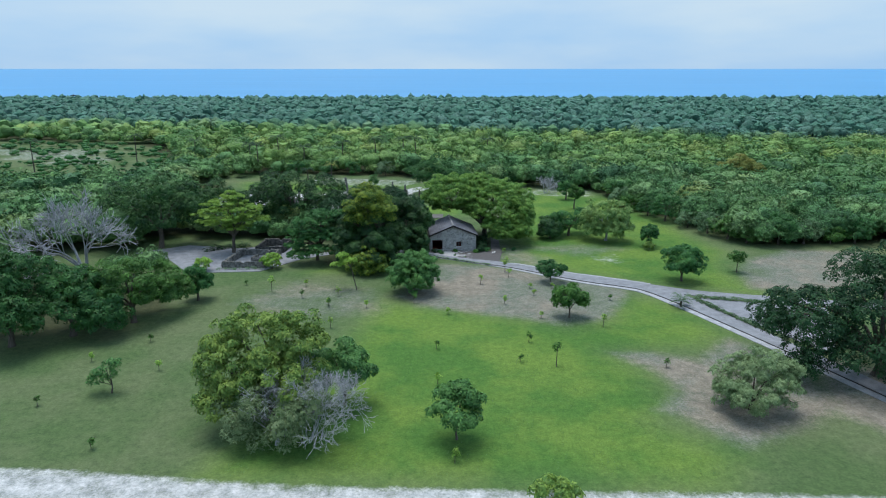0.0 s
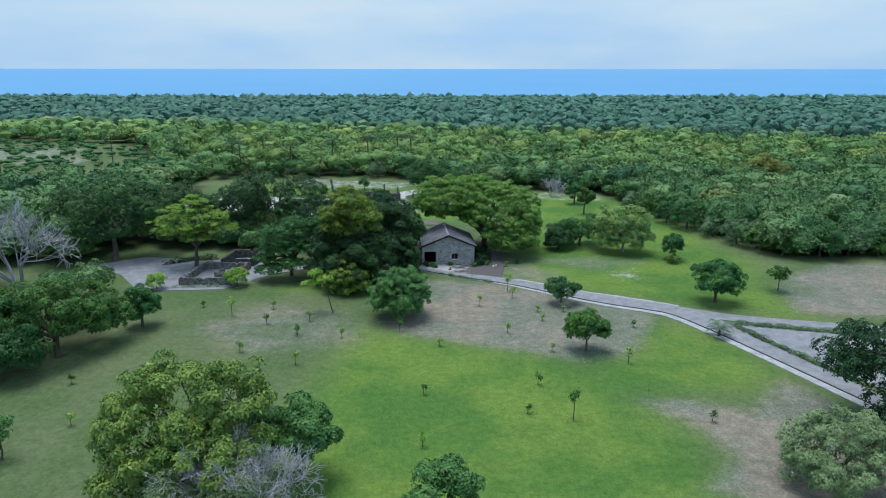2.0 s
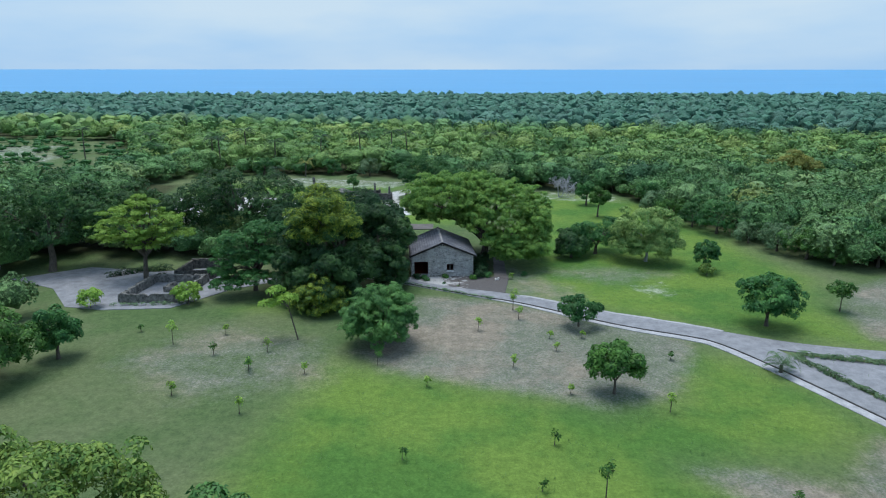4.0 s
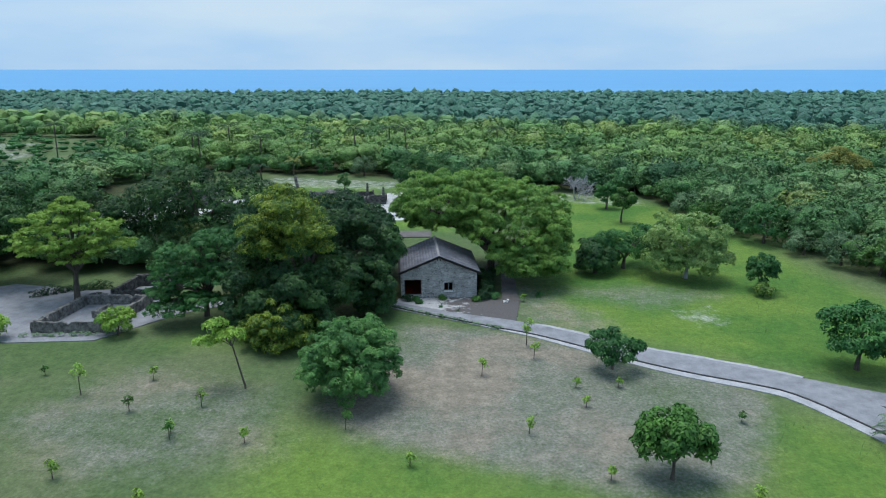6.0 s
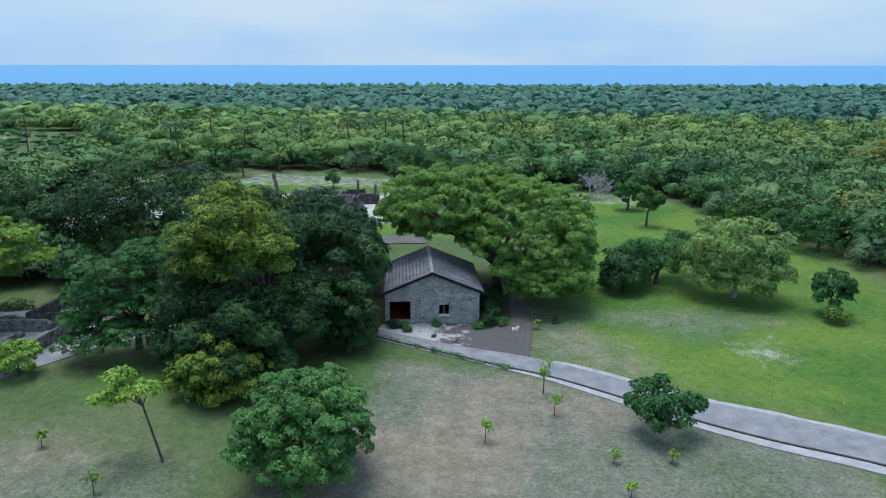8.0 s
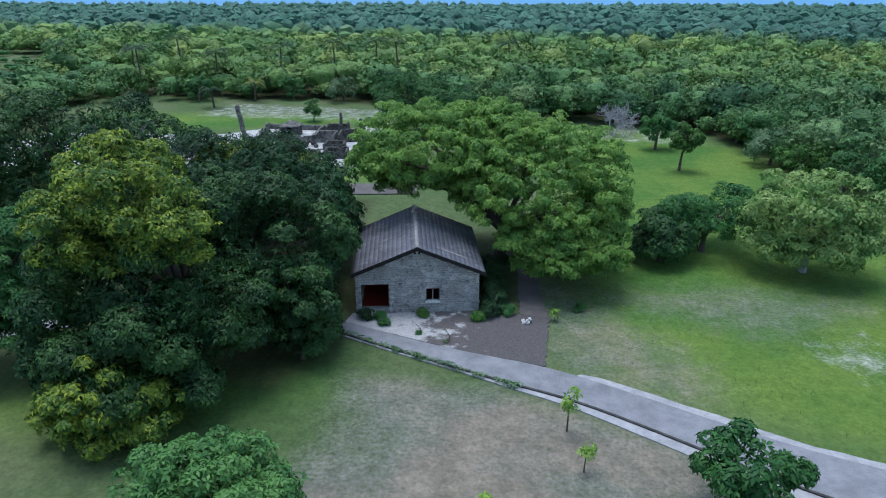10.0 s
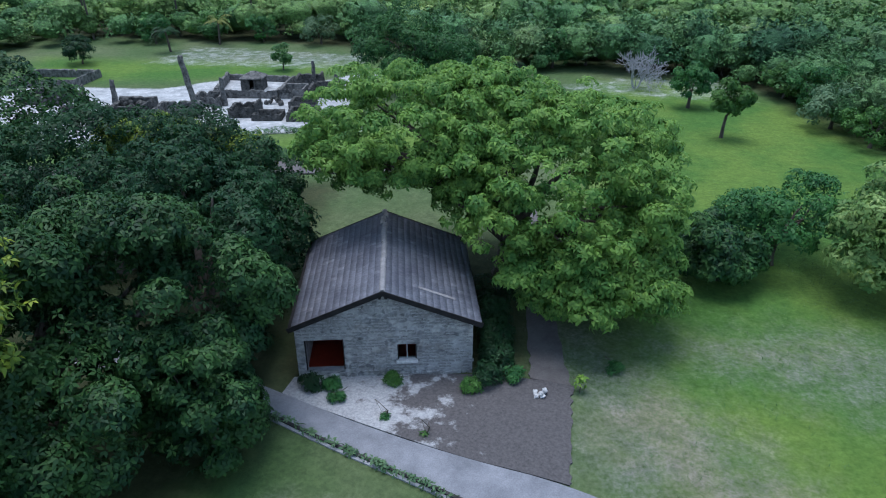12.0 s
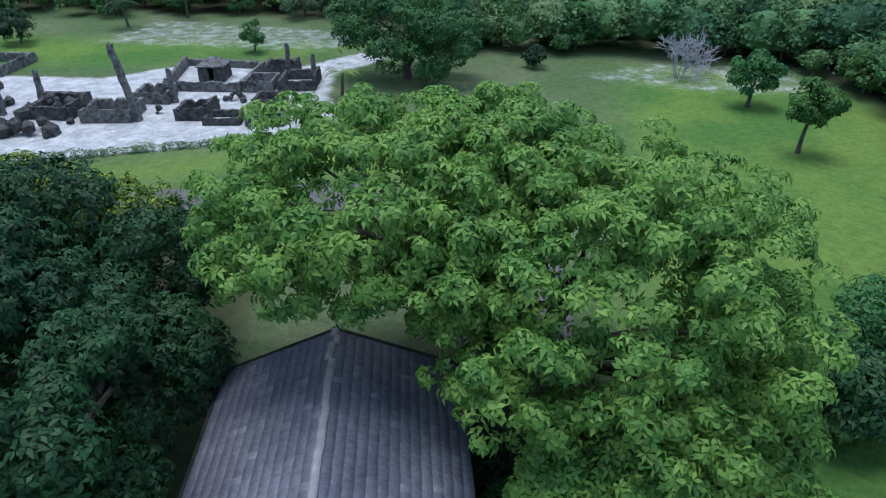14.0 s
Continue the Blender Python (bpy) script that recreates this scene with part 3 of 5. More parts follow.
ribbon("kerb", MAIN_LO, shifted(MAIN_LO, 0.13), 0.10, 0.25, KERB, "low dark kerb edging the concrete drive", "kerb")
verge_in = shifted(MAIN_LO, 0.132)
verge_w = np.interp(verge_in[:, 0], [-4, 5, 12, 30, 34], [0.12, 0.15, 0.55, 0.9, 0.9])
verge_out = np.array([shifted(verge_in, w)[i] for i, w in enumerate(verge_w)])
ribbon("verge", verge_in, verge_out, 0.03, 0.15, CONCRETE_PALE, "pale worn strip beside the drive", "verge")
top_w = np.interp(MAIN_UP[:, 0], [9.0, 11.5, 20, 29, 31], [0.06, 0.55, 0.45, 0.35, 0.04])
top_on = (MAIN_UP[:, 0] > 9.95) & (MAIN_UP[:, 1] > 87)
top_out = np.array([shifted(MAIN_UP, -w)[i] for i, w in enumerate(top_w)]) + jr.normal(0, 0.07, MAIN_UP.shape)
ribbon("verge", top_out[top_on], shifted(MAIN_UP, -0.003)[top_on], 0.026, 0.15, CONCRETE_PALE, "pale sandy strip along the top of the drive", "verge")
up_a = smoothed([(28.8, 87.0), (33.7, 84.4), (38.8, 83.0), (43.1, 82.1), (52, 80), (66, 77)])
up_b = smoothed([(29.2, 84.2), (33.3, 82.2), (37.5, 81.0), (41.4, 80.0), (50, 78), (65, 75)])
ribbon("path", up_a, up_b, 0.038, 0.2, CONCRETE, "grey concrete branch of the drive")
ribbon("path", smoothed([(33.6, 81.5), (37.5, 80.3), (42, 79), (48, 77.6)]), smoothed([(33.3, 80.3), (35, 75.6), (37, 71.6), (41, 63)]), 0.02, 0.15, CONCRETE, "pale grey paved wedge between the drives")

bm = bmesh.new()
slab = bm.faces.new([bm.verts.new((px, py, -0.12)) for px, py in YARD])
rise = bmesh.ops.extrude_face_region(bm, geom=[slab])
bmesh.ops.translate(bm, verts=[g for g in rise["geom"] if isinstance(g, bmesh.types.BMVert)], vec=(0, 0, 0.14))
bmesh.ops.triangulate(bm, faces=bm.faces)
tagged(part("pavement", bm, CONCRETE), "grey worn concrete yard round the near ruin", "pavement", kind="structure")


def frayed(pts, amount):
    """An edge with small random bays."""
    p = smoothed(pts, 3)
    p[1:-1] += jr.normal(0, amount, (len(p) - 2, 2))
    return p


ribbon("apron", smoothed([(-2.3, 104.05), (1.0, 104.3), (5.0, 104.5), (7.9, 104.2), (9.5, 103.8)], 3), smoothed([(-2.6, 102.9), (1.5, 101.0), (5.0, 99.5), (7.0, 98.9), (8.5, 98.36)], 3), 0.034, 0.15, APRON, "worn patchy concrete and dark earth apron before the house", "apron")
ribbon("apron", frayed([(8.502, 98.36), (9.002, 101.08), (9.502, 103.79)], 0.0), frayed([(8.75, 98.27), (9.2, 101), (9.7, 103.7)], 0.06), 0.030, 0.15, APRON, "trodden edge of the earth apron", "apron")
ribbon("path", frayed([(7.9, 104.215), (8.1, 108), (8.4, 112), (8.5, 124)], 0.05), frayed([(9.55, 103.81), (9.5, 108), (9.8, 112), (10, 124)], 0.06), 0.030, 0.15, CONCRETE_DARK, "dark earth footpath running beside the house")
ribbon("path", [(-50, 130.5), (-21.6, 129.3), (-9.3, 132), (0, 132.5)], [(-50, 126), (-21.6, 126.2), (-9.3, 128.4), (0, 129)], 0.075, 0.2, CONCRETE_DARK, "dark grey track behind the trees")

# ---- the stone house ----
HOUSE = pose(1.66, 104.35, 0, 0, 0, 5.0)
HW, HL, EAVE, RIDGE_Z, WT = 3.75, 7.7, 2.66, 4.22, 0.32


def weld(bm):
    """Join blocks that touch, and drop the faces between them."""
    bmesh.ops.remove_doubles(bm, verts=bm.verts, dist=1e-4)
    bm.verts.index_update()
    seen = {}
    for f in bm.faces:
        seen.setdefault(tuple(sorted(v.index for v in f.verts)), []).append(f)
    twice = [f for fs in seen.values() if len(fs) > 1 for f in fs]
    if twice:
        bmesh.ops.delete(bm, geom=twice, context="FACES")


def gable_wall(name, y0, y1, openings):
    """A gabled wall with openings right through, as one closed mesh of columns."""
    bm = bmesh.new()
    cuts = sorted({-HW, 0.0, HW, *[o[0] for o in openings], *[o[1] for o in openings]})

    def top(x):
        return EAVE + (RIDGE_Z - EAVE) * (1 - abs(x) / HW)

    def block(x0, x1, z0, z1a, z1b):
        c = [(x0, y0, z0), (x1, y0, z0), (x1, y1, z0), (x0, y1, z0), (x0, y0, z1a), (x1, y0, z1b), (x1, y1, z1b), (x0, y1, z1a)]
        v = [bm.verts.new(p) for p in c]
        for f in ((0, 1, 5, 4), (1, 2, 6, 5), (2, 3, 7, 6), (3, 0, 4, 7), (4, 5, 6, 7), (3, 2, 1, 0)):
            bm.faces.new([v[i] for i in f])

    for x0, x1 in zip(cuts, cuts[1:]):
        hole = [o for o in openings if o[0] <= x0 and o[1] >= x1]
        if hole:
            block(x0, x1, -0.2, hole[0][2], hole[0][2])
            block(x0, x1, hole[0][3], top(x0), top(x1))
        else:
            block(x0, x1, -0.2, top(x0), top(x1))
    weld(bm)
    return part(name, bm, MASONRY, house)


def side_wall(name, x0, x1, openings):
    bm = bmesh.new()
    cuts = sorted({WT + 0.002, HL - WT - 0.002, *[o[0] for o in openings], *[o[1] for o in openings]})
    for y0, y1 in zip(cuts, cuts[1:]):
        hole = [o for o in openings if o[0] <= y0 and o[1] >= y1]
        if hole:
            box(bm, x0, x1, y0, y1, -0.2, hole[0][2])
            box(bm, x0, x1, y0, y1, hole[0][3], EAVE - 0.06)
        else:
            box(bm, x0, x1, y0, y1, -0.2, EAVE - 0.06)
    weld(bm)
    return part(name, bm, MASONRY, house)


house = empty("house", HOUSE, "small grey rubble stone house with weathered tiled gable roof", "house")
BIG, SMALL = (-3.40, -1.74, 0.30, 1.93), (0.52, 1.34, 0.72, 1.58)
gable_wall("wall", 0, WT, [BIG, SMALL])
gable_wall("wall", HL - WT, HL, [(-0.6, 0.5, 0.0, 2.05)])
side_wall("wall", -HW, -HW + WT, [(1.6, 2.8, 0.7, 1.9), (4.8, 6.0, 0.7, 1.9)])
side_wall("wall", HW - WT, HW, [(3.6, 4.6, 0.8, 1.8)])
part("floor", box(bmesh.new(), -HW + WT, HW - WT, WT, HL - WT, -0.1, 0.08), RED_FLOOR, house, "red oxide cement floor")
part("partition", box(bmesh.new(), -1.3, -1.15, WT, HL - WT, 0.08, 2.5), PLASTER, house, "pale plastered inner wall")


def window_unit(x0, x1, z0, z1, mullions, sill):
    w = under(new("window"), house)
    for a, b, c, d, nm in ((x0, x1, z1 - 0.05, z1, "head"), (x0, x0 + 0.05, z0 + 0.04, z1 - 0.052, "jamb"), (x1 - 0.05, x1, z0 + 0.04, z1 - 0.052, "jamb")):
        part(nm, box(bmesh.new(), a + 0.002, b - 0.002, 0.06, 0.14, c, d), TIMBER, w)
    for k in range(mullions):
        m = x0 + (x1 - x0) * (k + 1) / (mullions + 1)
        part("mullion", box(bmesh.new(), m - 0.025, m + 0.025, 0.07, 0.13, z0 + 0.04, z1 - 0.052), FRAME, w)
    if sill:
        part("sill", box(bmesh.new(), x0 - 0.06, x1 + 0.06, -0.09, 0.2, z0 - 0.11, z0 + 0.035, 0.015), WHITE_STONE, w, "pale projecting stone sill")
    else:
        part("sill", box(bmesh.new(), x0 + 0.004, x1 - 0.004, 0.01, 0.3, z0 + 0.001, z0 + 0.05, 0.01), FRAME, w)


window_unit(*BIG[:2], *BIG[2:], 0, False)
window_unit(*SMALL[:2], *SMALL[2:], 1, True)
rs = random.Random(5)
x = -HW
while x < HW - 0.1:
    w = rs.uniform(0.22, 0.42)
    part("stone", box(bmesh.new(), x, min(x + w - 0.02, HW), -rs.uniform(0.05, 0.10), -0.002, -0.1, rs.uniform(0.10, 0.20), 0.02), MASONRY, house)
    x += w

# proud stones in the front gable
stone_meshes = []
for k in range(6):
    bm = bmesh.new()
    r_ = random.Random(40 + k)
    box(bm, -0.5, 0.5, -0.022, 0.03, -0.5, 0.5)
    for v in bm.verts:
        v.co.x *= r_.uniform(0.75, 1.0)
        v.co.z *= r_.uniform(0.7, 1.0)
    bmesh.ops.bevel(bm, geom=list(bm.edges), offset=0.018, segments=1, affect="EDGES")
    me = bpy.data.meshes.new("stone")
    bm.to_mesh(me)
    bm.free()
    me.materials.append(MASONRY)
    stone_meshes.append(me)
z = 0.22
while z < RIDGE_Z - 0.3:
    h = rs.uniform(0.11, 0.19)
    x = -HW + 0.05
    while x < HW - 0.2:
        w = rs.uniform(0.18, 0.42)
        cx, cz = x + w / 2, z + h / 2
        free = all(cx + w / 2 < o[0] - 0.05 or cx - w / 2 > o[1] + 0.05 or cz + h / 2 < o[2] - 0.13 or cz - h / 2 > o[3] + 0.05 for o in (BIG, SMALL))
        if free and cz + h < EAVE - 0.1 + (RIDGE_Z - EAVE) * (1 - abs(cx) / HW) and rs.random() < 0.55:
            st = new("stone", rs.choice(stone_meshes))
            st.parent = house
            st.matrix_basis = Matrix.Translation((cx, 0, cz)) @ Matrix.Diagonal((w - 0.02, rs.uniform(0.3, 1.0), h - 0.015, 1))
        x += w
    z += h

# roof: boards, tiles, ridge and dark barge boards
OVER, SLOPE = 0.22, math.atan2(RIDGE_Z - EAVE, HW)
RUN = {-1: (HW + OVER) / math.cos(SLOPE), 1: (HW + OVER + 0.15) / math.cos(SLOPE)}
roof = under(new("roof"), house)
for side in (-1, 1):
    bm = bmesh.new()
    box(bm, 0, RUN[side], -OVER, HL + OVER, -0.06, 0.0)
    ob = part("deck", bm, TIMBER, roof)
    ob.matrix_basis = pose(0, 0, RIDGE_Z + 0.10) @ (pose(0, 0, 0, 0, math.degrees(SLOPE)) if side > 0 else pose(0, 0, 0, 0, 0, 180) @ pose(0, 0, 0, 0, math.degrees(SLOPE)) @ pose(0, -HL, 0))
    part("barge_board", box(bmesh.new(), 0.0, RUN[side] + 0.03, -OVER - 0.045, -OVER - 0.003, -0.17, 0.055), TIMBER, roof, "dark barge board").matrix_basis = (
        pose(0, 0, RIDGE_Z + 0.10) @ pose(0, 0, 0, 0, math.degrees(SLOPE)) if side > 0 else pose(0, 0, RIDGE_Z + 0.10) @ Matrix.Diagonal((-1, 1, 1, 1)) @ pose(0, 0, 0, 0, math.degrees(SLOPE)))


strip = part("repair_strip", box(bmesh.new(), 1.6, 3.3, 0.95, 1.12, 0.03, 0.056), RIDGE, roof, "pale mortar repair strip")
strip.matrix_basis = pose(0, 0, RIDGE_Z + 0.10) @ pose(0, 0, 0, 0, math.degrees(SLOPE))
for dx in (-0.13, 0.13):
    bm = bmesh.new()
    bmesh.ops.create_cone(bm, cap_ends=True, segments=10, radius1=0.07, radius2=0.07, depth=0.03, matrix=pose(dx, -0.018, RIDGE_Z - 0.30, 90))
    part("vent", bm, TIMBER, house, "small round dark gable vent")


def tile_verts(w, l):
    """A flat interlocking tile with a raised roll at one side: eight corners by two ends."""
    prof = [(0, 0.0), (0.62 * w, 0.0), (0.74 * w, 0.004), (0.90 * w, 0.004), (w, 0.001)]
    v = []
    for s, lift in ((0.0, 0.008), (l, 0.036)):
        v += [(s, x_, z_ + lift) for x_, z_ in prof]
    v += [(l, x_, z_ + 0.004) for x_, z_ in prof]
    f = [(i, i + 1, i + 6, i + 5) for i in range(4)] + [(i + 5, i + 6, i + 11, i + 10) for i in range(4)]
    return np.array(v, dtype=np.float32), np.array(f, dtype=np.int32)


TW, TL = 0.24, 0.31
tv, tf = tile_verts(TW + 0.010, TL + 0.05)
tile_mesh = mesh_of("tile", tv, tf, TILE)
ncol = int((HL + 2 * OVER) / TW)
rest = {-1: [], 1: []}
tr = np.random.default_rng(8)
for side in (-1, 1):
    face = pose(0, 0, RIDGE_Z + 0.102) @ (pose(0, 0, 0, 0, math.degrees(SLOPE)) if side > 0 else Matrix.Diagonal((-1, 1, 1, 1)) @ pose(0, 0, 0, 0, math.degrees(SLOPE)))
    for c in range(ncol):
        for r in range(int(RUN[side] / TL)):
            m = face @ Matrix.Translation((r * TL + 0.03 + tr.normal(0, 0.006), -OVER + c * TW + tr.normal(0, 0.004), tr.uniform(0, 0.003))) @ Matrix.Rotation(tr.normal(0, 0.012), 4, "Z")
            if c < 12:
                ob = new("tile", tile_mesh)
                ob.parent = roof
                ob.matrix_basis = m
            else:
                mm = np.array(m)
                rest[side].append((tv @ mm[:3, :3].T + mm[:3, 3], tf))
    v, f = joined(rest[side])
    tagged(under(new("tiles", mesh_of("tiles", v, f, TILE)), roof), kind="stuff")
for k in range(int((HL + 2 * OVER) / 0.4)):
    bm = bmesh.new()
    y0 = -OVER + k * 0.4
    pts = [(0.13 * math.cos(a), 0, 0.10 * math.sin(a)) for a in np.linspace(0, math.pi, 7)]
    lift = 0.012 * (k % 2)
    a = [bm.verts.new((x_ * 0.94, y0, z_ + lift)) for x_, _, z_ in pts]
    b = [bm.verts.new((x_ * 1.04, y0 + 0.43, z_ + lift + 0.012)) for x_, _, z_ in pts]
    for i in range(6):
        bm.faces.new((a[i], a[i + 1], b[i + 1], b[i]))
    bm.faces.new(a)
    bm.faces.new(b[::-1])
    ob = part("ridge_cap", bm, RIDGE, roof)
    ob.matrix_basis = pose(tr.normal(0, 0.004), 0, RIDGE_Z + 0.10, 0, 0, tr.normal(0, 0.3))

# ---- trees round the house ----
make_tree("flamboyant_tree", (7.2, 113.6), [(2.3, -1.2, 5.8, 6.3, 6.8, 5.0), (-5.0, 0.8, 7.9, 5.8, 6.0, 3.5), (-1.2, 1.2, 8.0, 4.6, 5.0, 3.3), (5.4, -4.8, 3.6, 2.6, 2.6, 2.1), (3.3, -7.0, 2.8, 2.5, 2.1, 1.8), (0.9, -6.0, 3.7, 1.9, 1.9, 1.7), (6.6, -1.5, 4.0, 2.5, 3.6, 2.6), (-9.4, 1.6, 6.6, 2.0, 2.8, 1.6), (6.0, -6.4, 2.6, 2.1, 2.0, 1.7), (2.4, -5.4, 1.9, 2.2, 2.2, 1.5), (5.0, -4.0, 1.8, 2.6, 2.4, 1.5), (-6.6, 1.3, 5.4, 3.0, 2.2, 1.7), (-3.0, 0.9, 5.6, 2.6, 2.0, 1.7)],
          LEAF_FLAME, 34000, 0.26, "broad umbrella-crowned tree with bright feathery leaves", trunk=0.42, fork=(0.3, 0, 2.2), leaflets=5, droop=0.5, slim=0.44, clump=0.085, low=-0.3, seed=11, twigs=3, inner=0.10, flat=0.6, cover=4.0)
make_tree("mango_tree", (-10.0, 97.0), [(-0.3, 0.5, 7.2, 4.6, 5.0, 4.5), (4.5, 4.5, 5.4, 3.6, 4.0, 3.7), (1.5, 5.6, 7.0, 3.4, 3.2, 2.9), (3.1, -0.6, 4.6, 2.6, 2.6, 2.7), (-1.4, -4.6, 2.9, 3.0, 2.4, 2.2), (-4.2, -1.2, 5.6, 2.9, 3.0, 2.9), (1.4, -3.4, 5.2, 2.6, 2.2, 2.4), (5.2, 2.6, 2.3, 2.8, 2.8, 2.1), (1.4, -3.6, 2.2, 2.4, 2.0, 1.9), (-4.4, -2.4, 2.4, 2.6, 2.4, 2.1)],
          LEAF_MANGO, 21000, 0.25, "huge dense mango tree with yellowing crown beside the house", trunk=0.55, fork=(0, 0, 2.2), leaflets=5, clump=0.25, low=-0.8, seed=12, slim=0.42, cover=1.45, inner=0.10)
make_tree("yellow_crowned_tree", (-9.5, 97.5), [(-1.1, -1.2, 10.1, 3.4, 3.4, 2.5), (-2.9, -2.0, 8.4, 2.6, 2.6, 2.4), (0.9, -1.8, 8.8, 2.5, 2.5, 2.2)], LEAF_TIPS, 5200, 0.25, "tall yellow-tipped crown rising out of the mango tree", trunk=0.35, fork=(0, 0, 4.5), leaflets=5, clump=0.24, seed=112, slim=0.42)
make_tree("yellow_crowned_tree", (-12.5, 117.0), [(0, 0, 6.4, 3.4, 2.6, 1.9), (4.4, 0.8, 5.8, 2.6, 2.2, 1.7)], LEAF_TIPS, 3000, 0.25, "yellow-tipped tree top behind the dark shade trees", trunk=0.22, leaflets=5, seed=115)
make_tree("yellow_tipped_bush", (-11.2, 91.4), [(0, 0, 2.5, 2.4, 1.9, 2.0), (1.9, 0.2, 1.6, 1.9, 1.6, 1.5), (-1.8, 0.6, 1.5, 1.8, 1.6, 1.4), (0.2, -0.4, 1.2, 2.2, 1.6, 1.1)], LEAF_TIPS, 2200, 0.25, "low yellow-tipped skirt of foliage on the lawn", "bush", trunk=0.14, leaflets=6, clump=0.24, seed=113)
make_tree("bright_bush", (-4.2, 98.8), [(0, 0, 4.5, 1.9, 1.7, 1.9), (-0.3, 0.2, 2.4, 1.7, 1.5, 1.7), (0.9, -0.3, 3.2, 1.2, 1.2, 1.4), (-0.2, 0, 1.2, 1.6, 1.4, 1.1)], LEAF_MANGO, 2400, 0.24, "green young tree leaning over the drive", "tree", trunk=0.12, leaflets=5, clump=0.3, seed=114, cover=1.8)
make_tree("shade_tree", (-5.0, 103.5), [(-1.0, 2.5, 6.2, 3.6, 5.0, 3.4), (0.4, -3.2, 3.4, 2.4, 2.4, 2.4), (-3.5, 6, 5.8, 4.2, 4.6, 3.0), (0.2, 2.0, 2.6, 2.0, 3.0, 2.2), (-0.2, 7.0, 3.4, 2.6, 3.2, 2.6), (-1.5, 12.0, 4.2, 3.0, 3.2, 2.4)],
          LEAF_DARK, 11000, 0.24, "dark dense shade tree overhanging the house wall", trunk=0.38, fork=(-0.6, 0.6, 2.4), leaflets=6, clump=0.25, seed=13)
make_tree("acacia_tree", (-19.6, 99.2), [(1.5, 0, 7.4, 3.0, 3.0, 0.6), (-0.5, -0.5, 6.5, 3.6, 3.2, 0.6), (-1.2, -1.0, 5.2, 3.4, 3.0, 0.5), (-2.2, -1.2, 3.9, 2.8, 2.6, 0.45), (0.6, -1.5, 4.3, 3.0, 2.4, 0.45), (-3.2, -1.8, 2.8, 2.0, 1.8, 0.5), (-2.2, -3.0, 1.7, 2.4, 2.0, 0.7), (1.2, -3.2, 2.5, 2.6, 2.0, 0.9), (2.6, -1.8, 4.6, 2.2, 2.2, 1.2)],
          LEAF_MID, 7000, 0.22, "feathery flat-boughed acacia leaning out beside the mango tree", trunk=0.22, fork=(0.3, 0, 2.2), leaflets=6, clump=0.22, low=-0.5, seed=15, flat=0.4, twigs=4)
make_tree("round_tree", (-3.8, 83.6), [(0, 0, 2.9, 3.7, 3.7, 2.6), (0.3, 0.3, 4.1, 2.5, 2.6, 1.8), (0, 0, 2.0, 3.2, 3.2, 1.6)], LEAF_ROUND, 7600, 0.22, "round low-crowned tree with fresh blue-green leaves on bare soil", trunk=0.2, leaflets=5, clump=0.15, low=-0.7, seed=15, cover=3.6)
make_tree("lime_tree", (-34.0, 103.5), [(0.6, 0, 4.4, 3.6, 3.4, 0.3), (-2.4, 0, 5.2, 4.0, 3.6, 0.3), (2.8, 0.2, 5.6, 4.0, 3.6, 0.3), (-0.6, 0, 6.5, 6.0, 5.0, 0.32), (1.4, 0, 7.5, 5.0, 4.4, 0.3), (-0.9, 0, 8.4, 3.9, 3.4, 0.3), (0.4, 0, 9.3, 2.5, 2.2, 0.3), (0.2, 0, 10.0, 1.2, 1.1, 0.3)], LEAF_LIME, 7000, 0.24, "flat-tiered acacia with lime green foliage by the ruin", trunk=0.26, fork=(0.2, 0, 3.0), leaflets=6, clump=0.2, low=-0.3, seed=16, flat=0.3, twigs=3)
make_tree("pale_tree", (28.3, 111.3), [(0, 0, 4.9, 4.2, 3.8, 2.9), (1.7, -1.0, 3.2, 3.4, 3.0, 2.2), (-2.2, 0.3, 3.2, 2.9, 2.6, 2.2), (0.3, -1.8, 2.5, 2.8, 2.0, 1.7)], LEAF_PALE, 4200, 0.32, "pale yellowish half-bare tree on the lawn", trunk=0.2, leaflets=5, clump=0.24, bark=BARK_PALE, seed=17)
make_tree("dark_tree", (18.9, 113.2), [(0, 0, 2.2, 2.6, 2.5, 2.0), (-0.4, -0.6, 1.3, 2.3, 2.0, 1.1)], LEAF_MANGO, 2600, 0.28, "small dark bushy tree under the umbrella tree", trunk=0.16, leaflets=5, low=-0.7, seed=18)
make_tree("scrub_tree", (22.5, 115.0), [(0, 0, 2.9, 3.4, 3.0, 2.2), (2.2, 1.5, 3.2, 2.6, 2.4, 2.0), (-1.6, 0.5, 2.4, 2.4, 2.2, 1.8)], LEAF_MID, 3200, 0.26, "thin grey-green tree with dark twisted stems", trunk=0.2, seed=19)

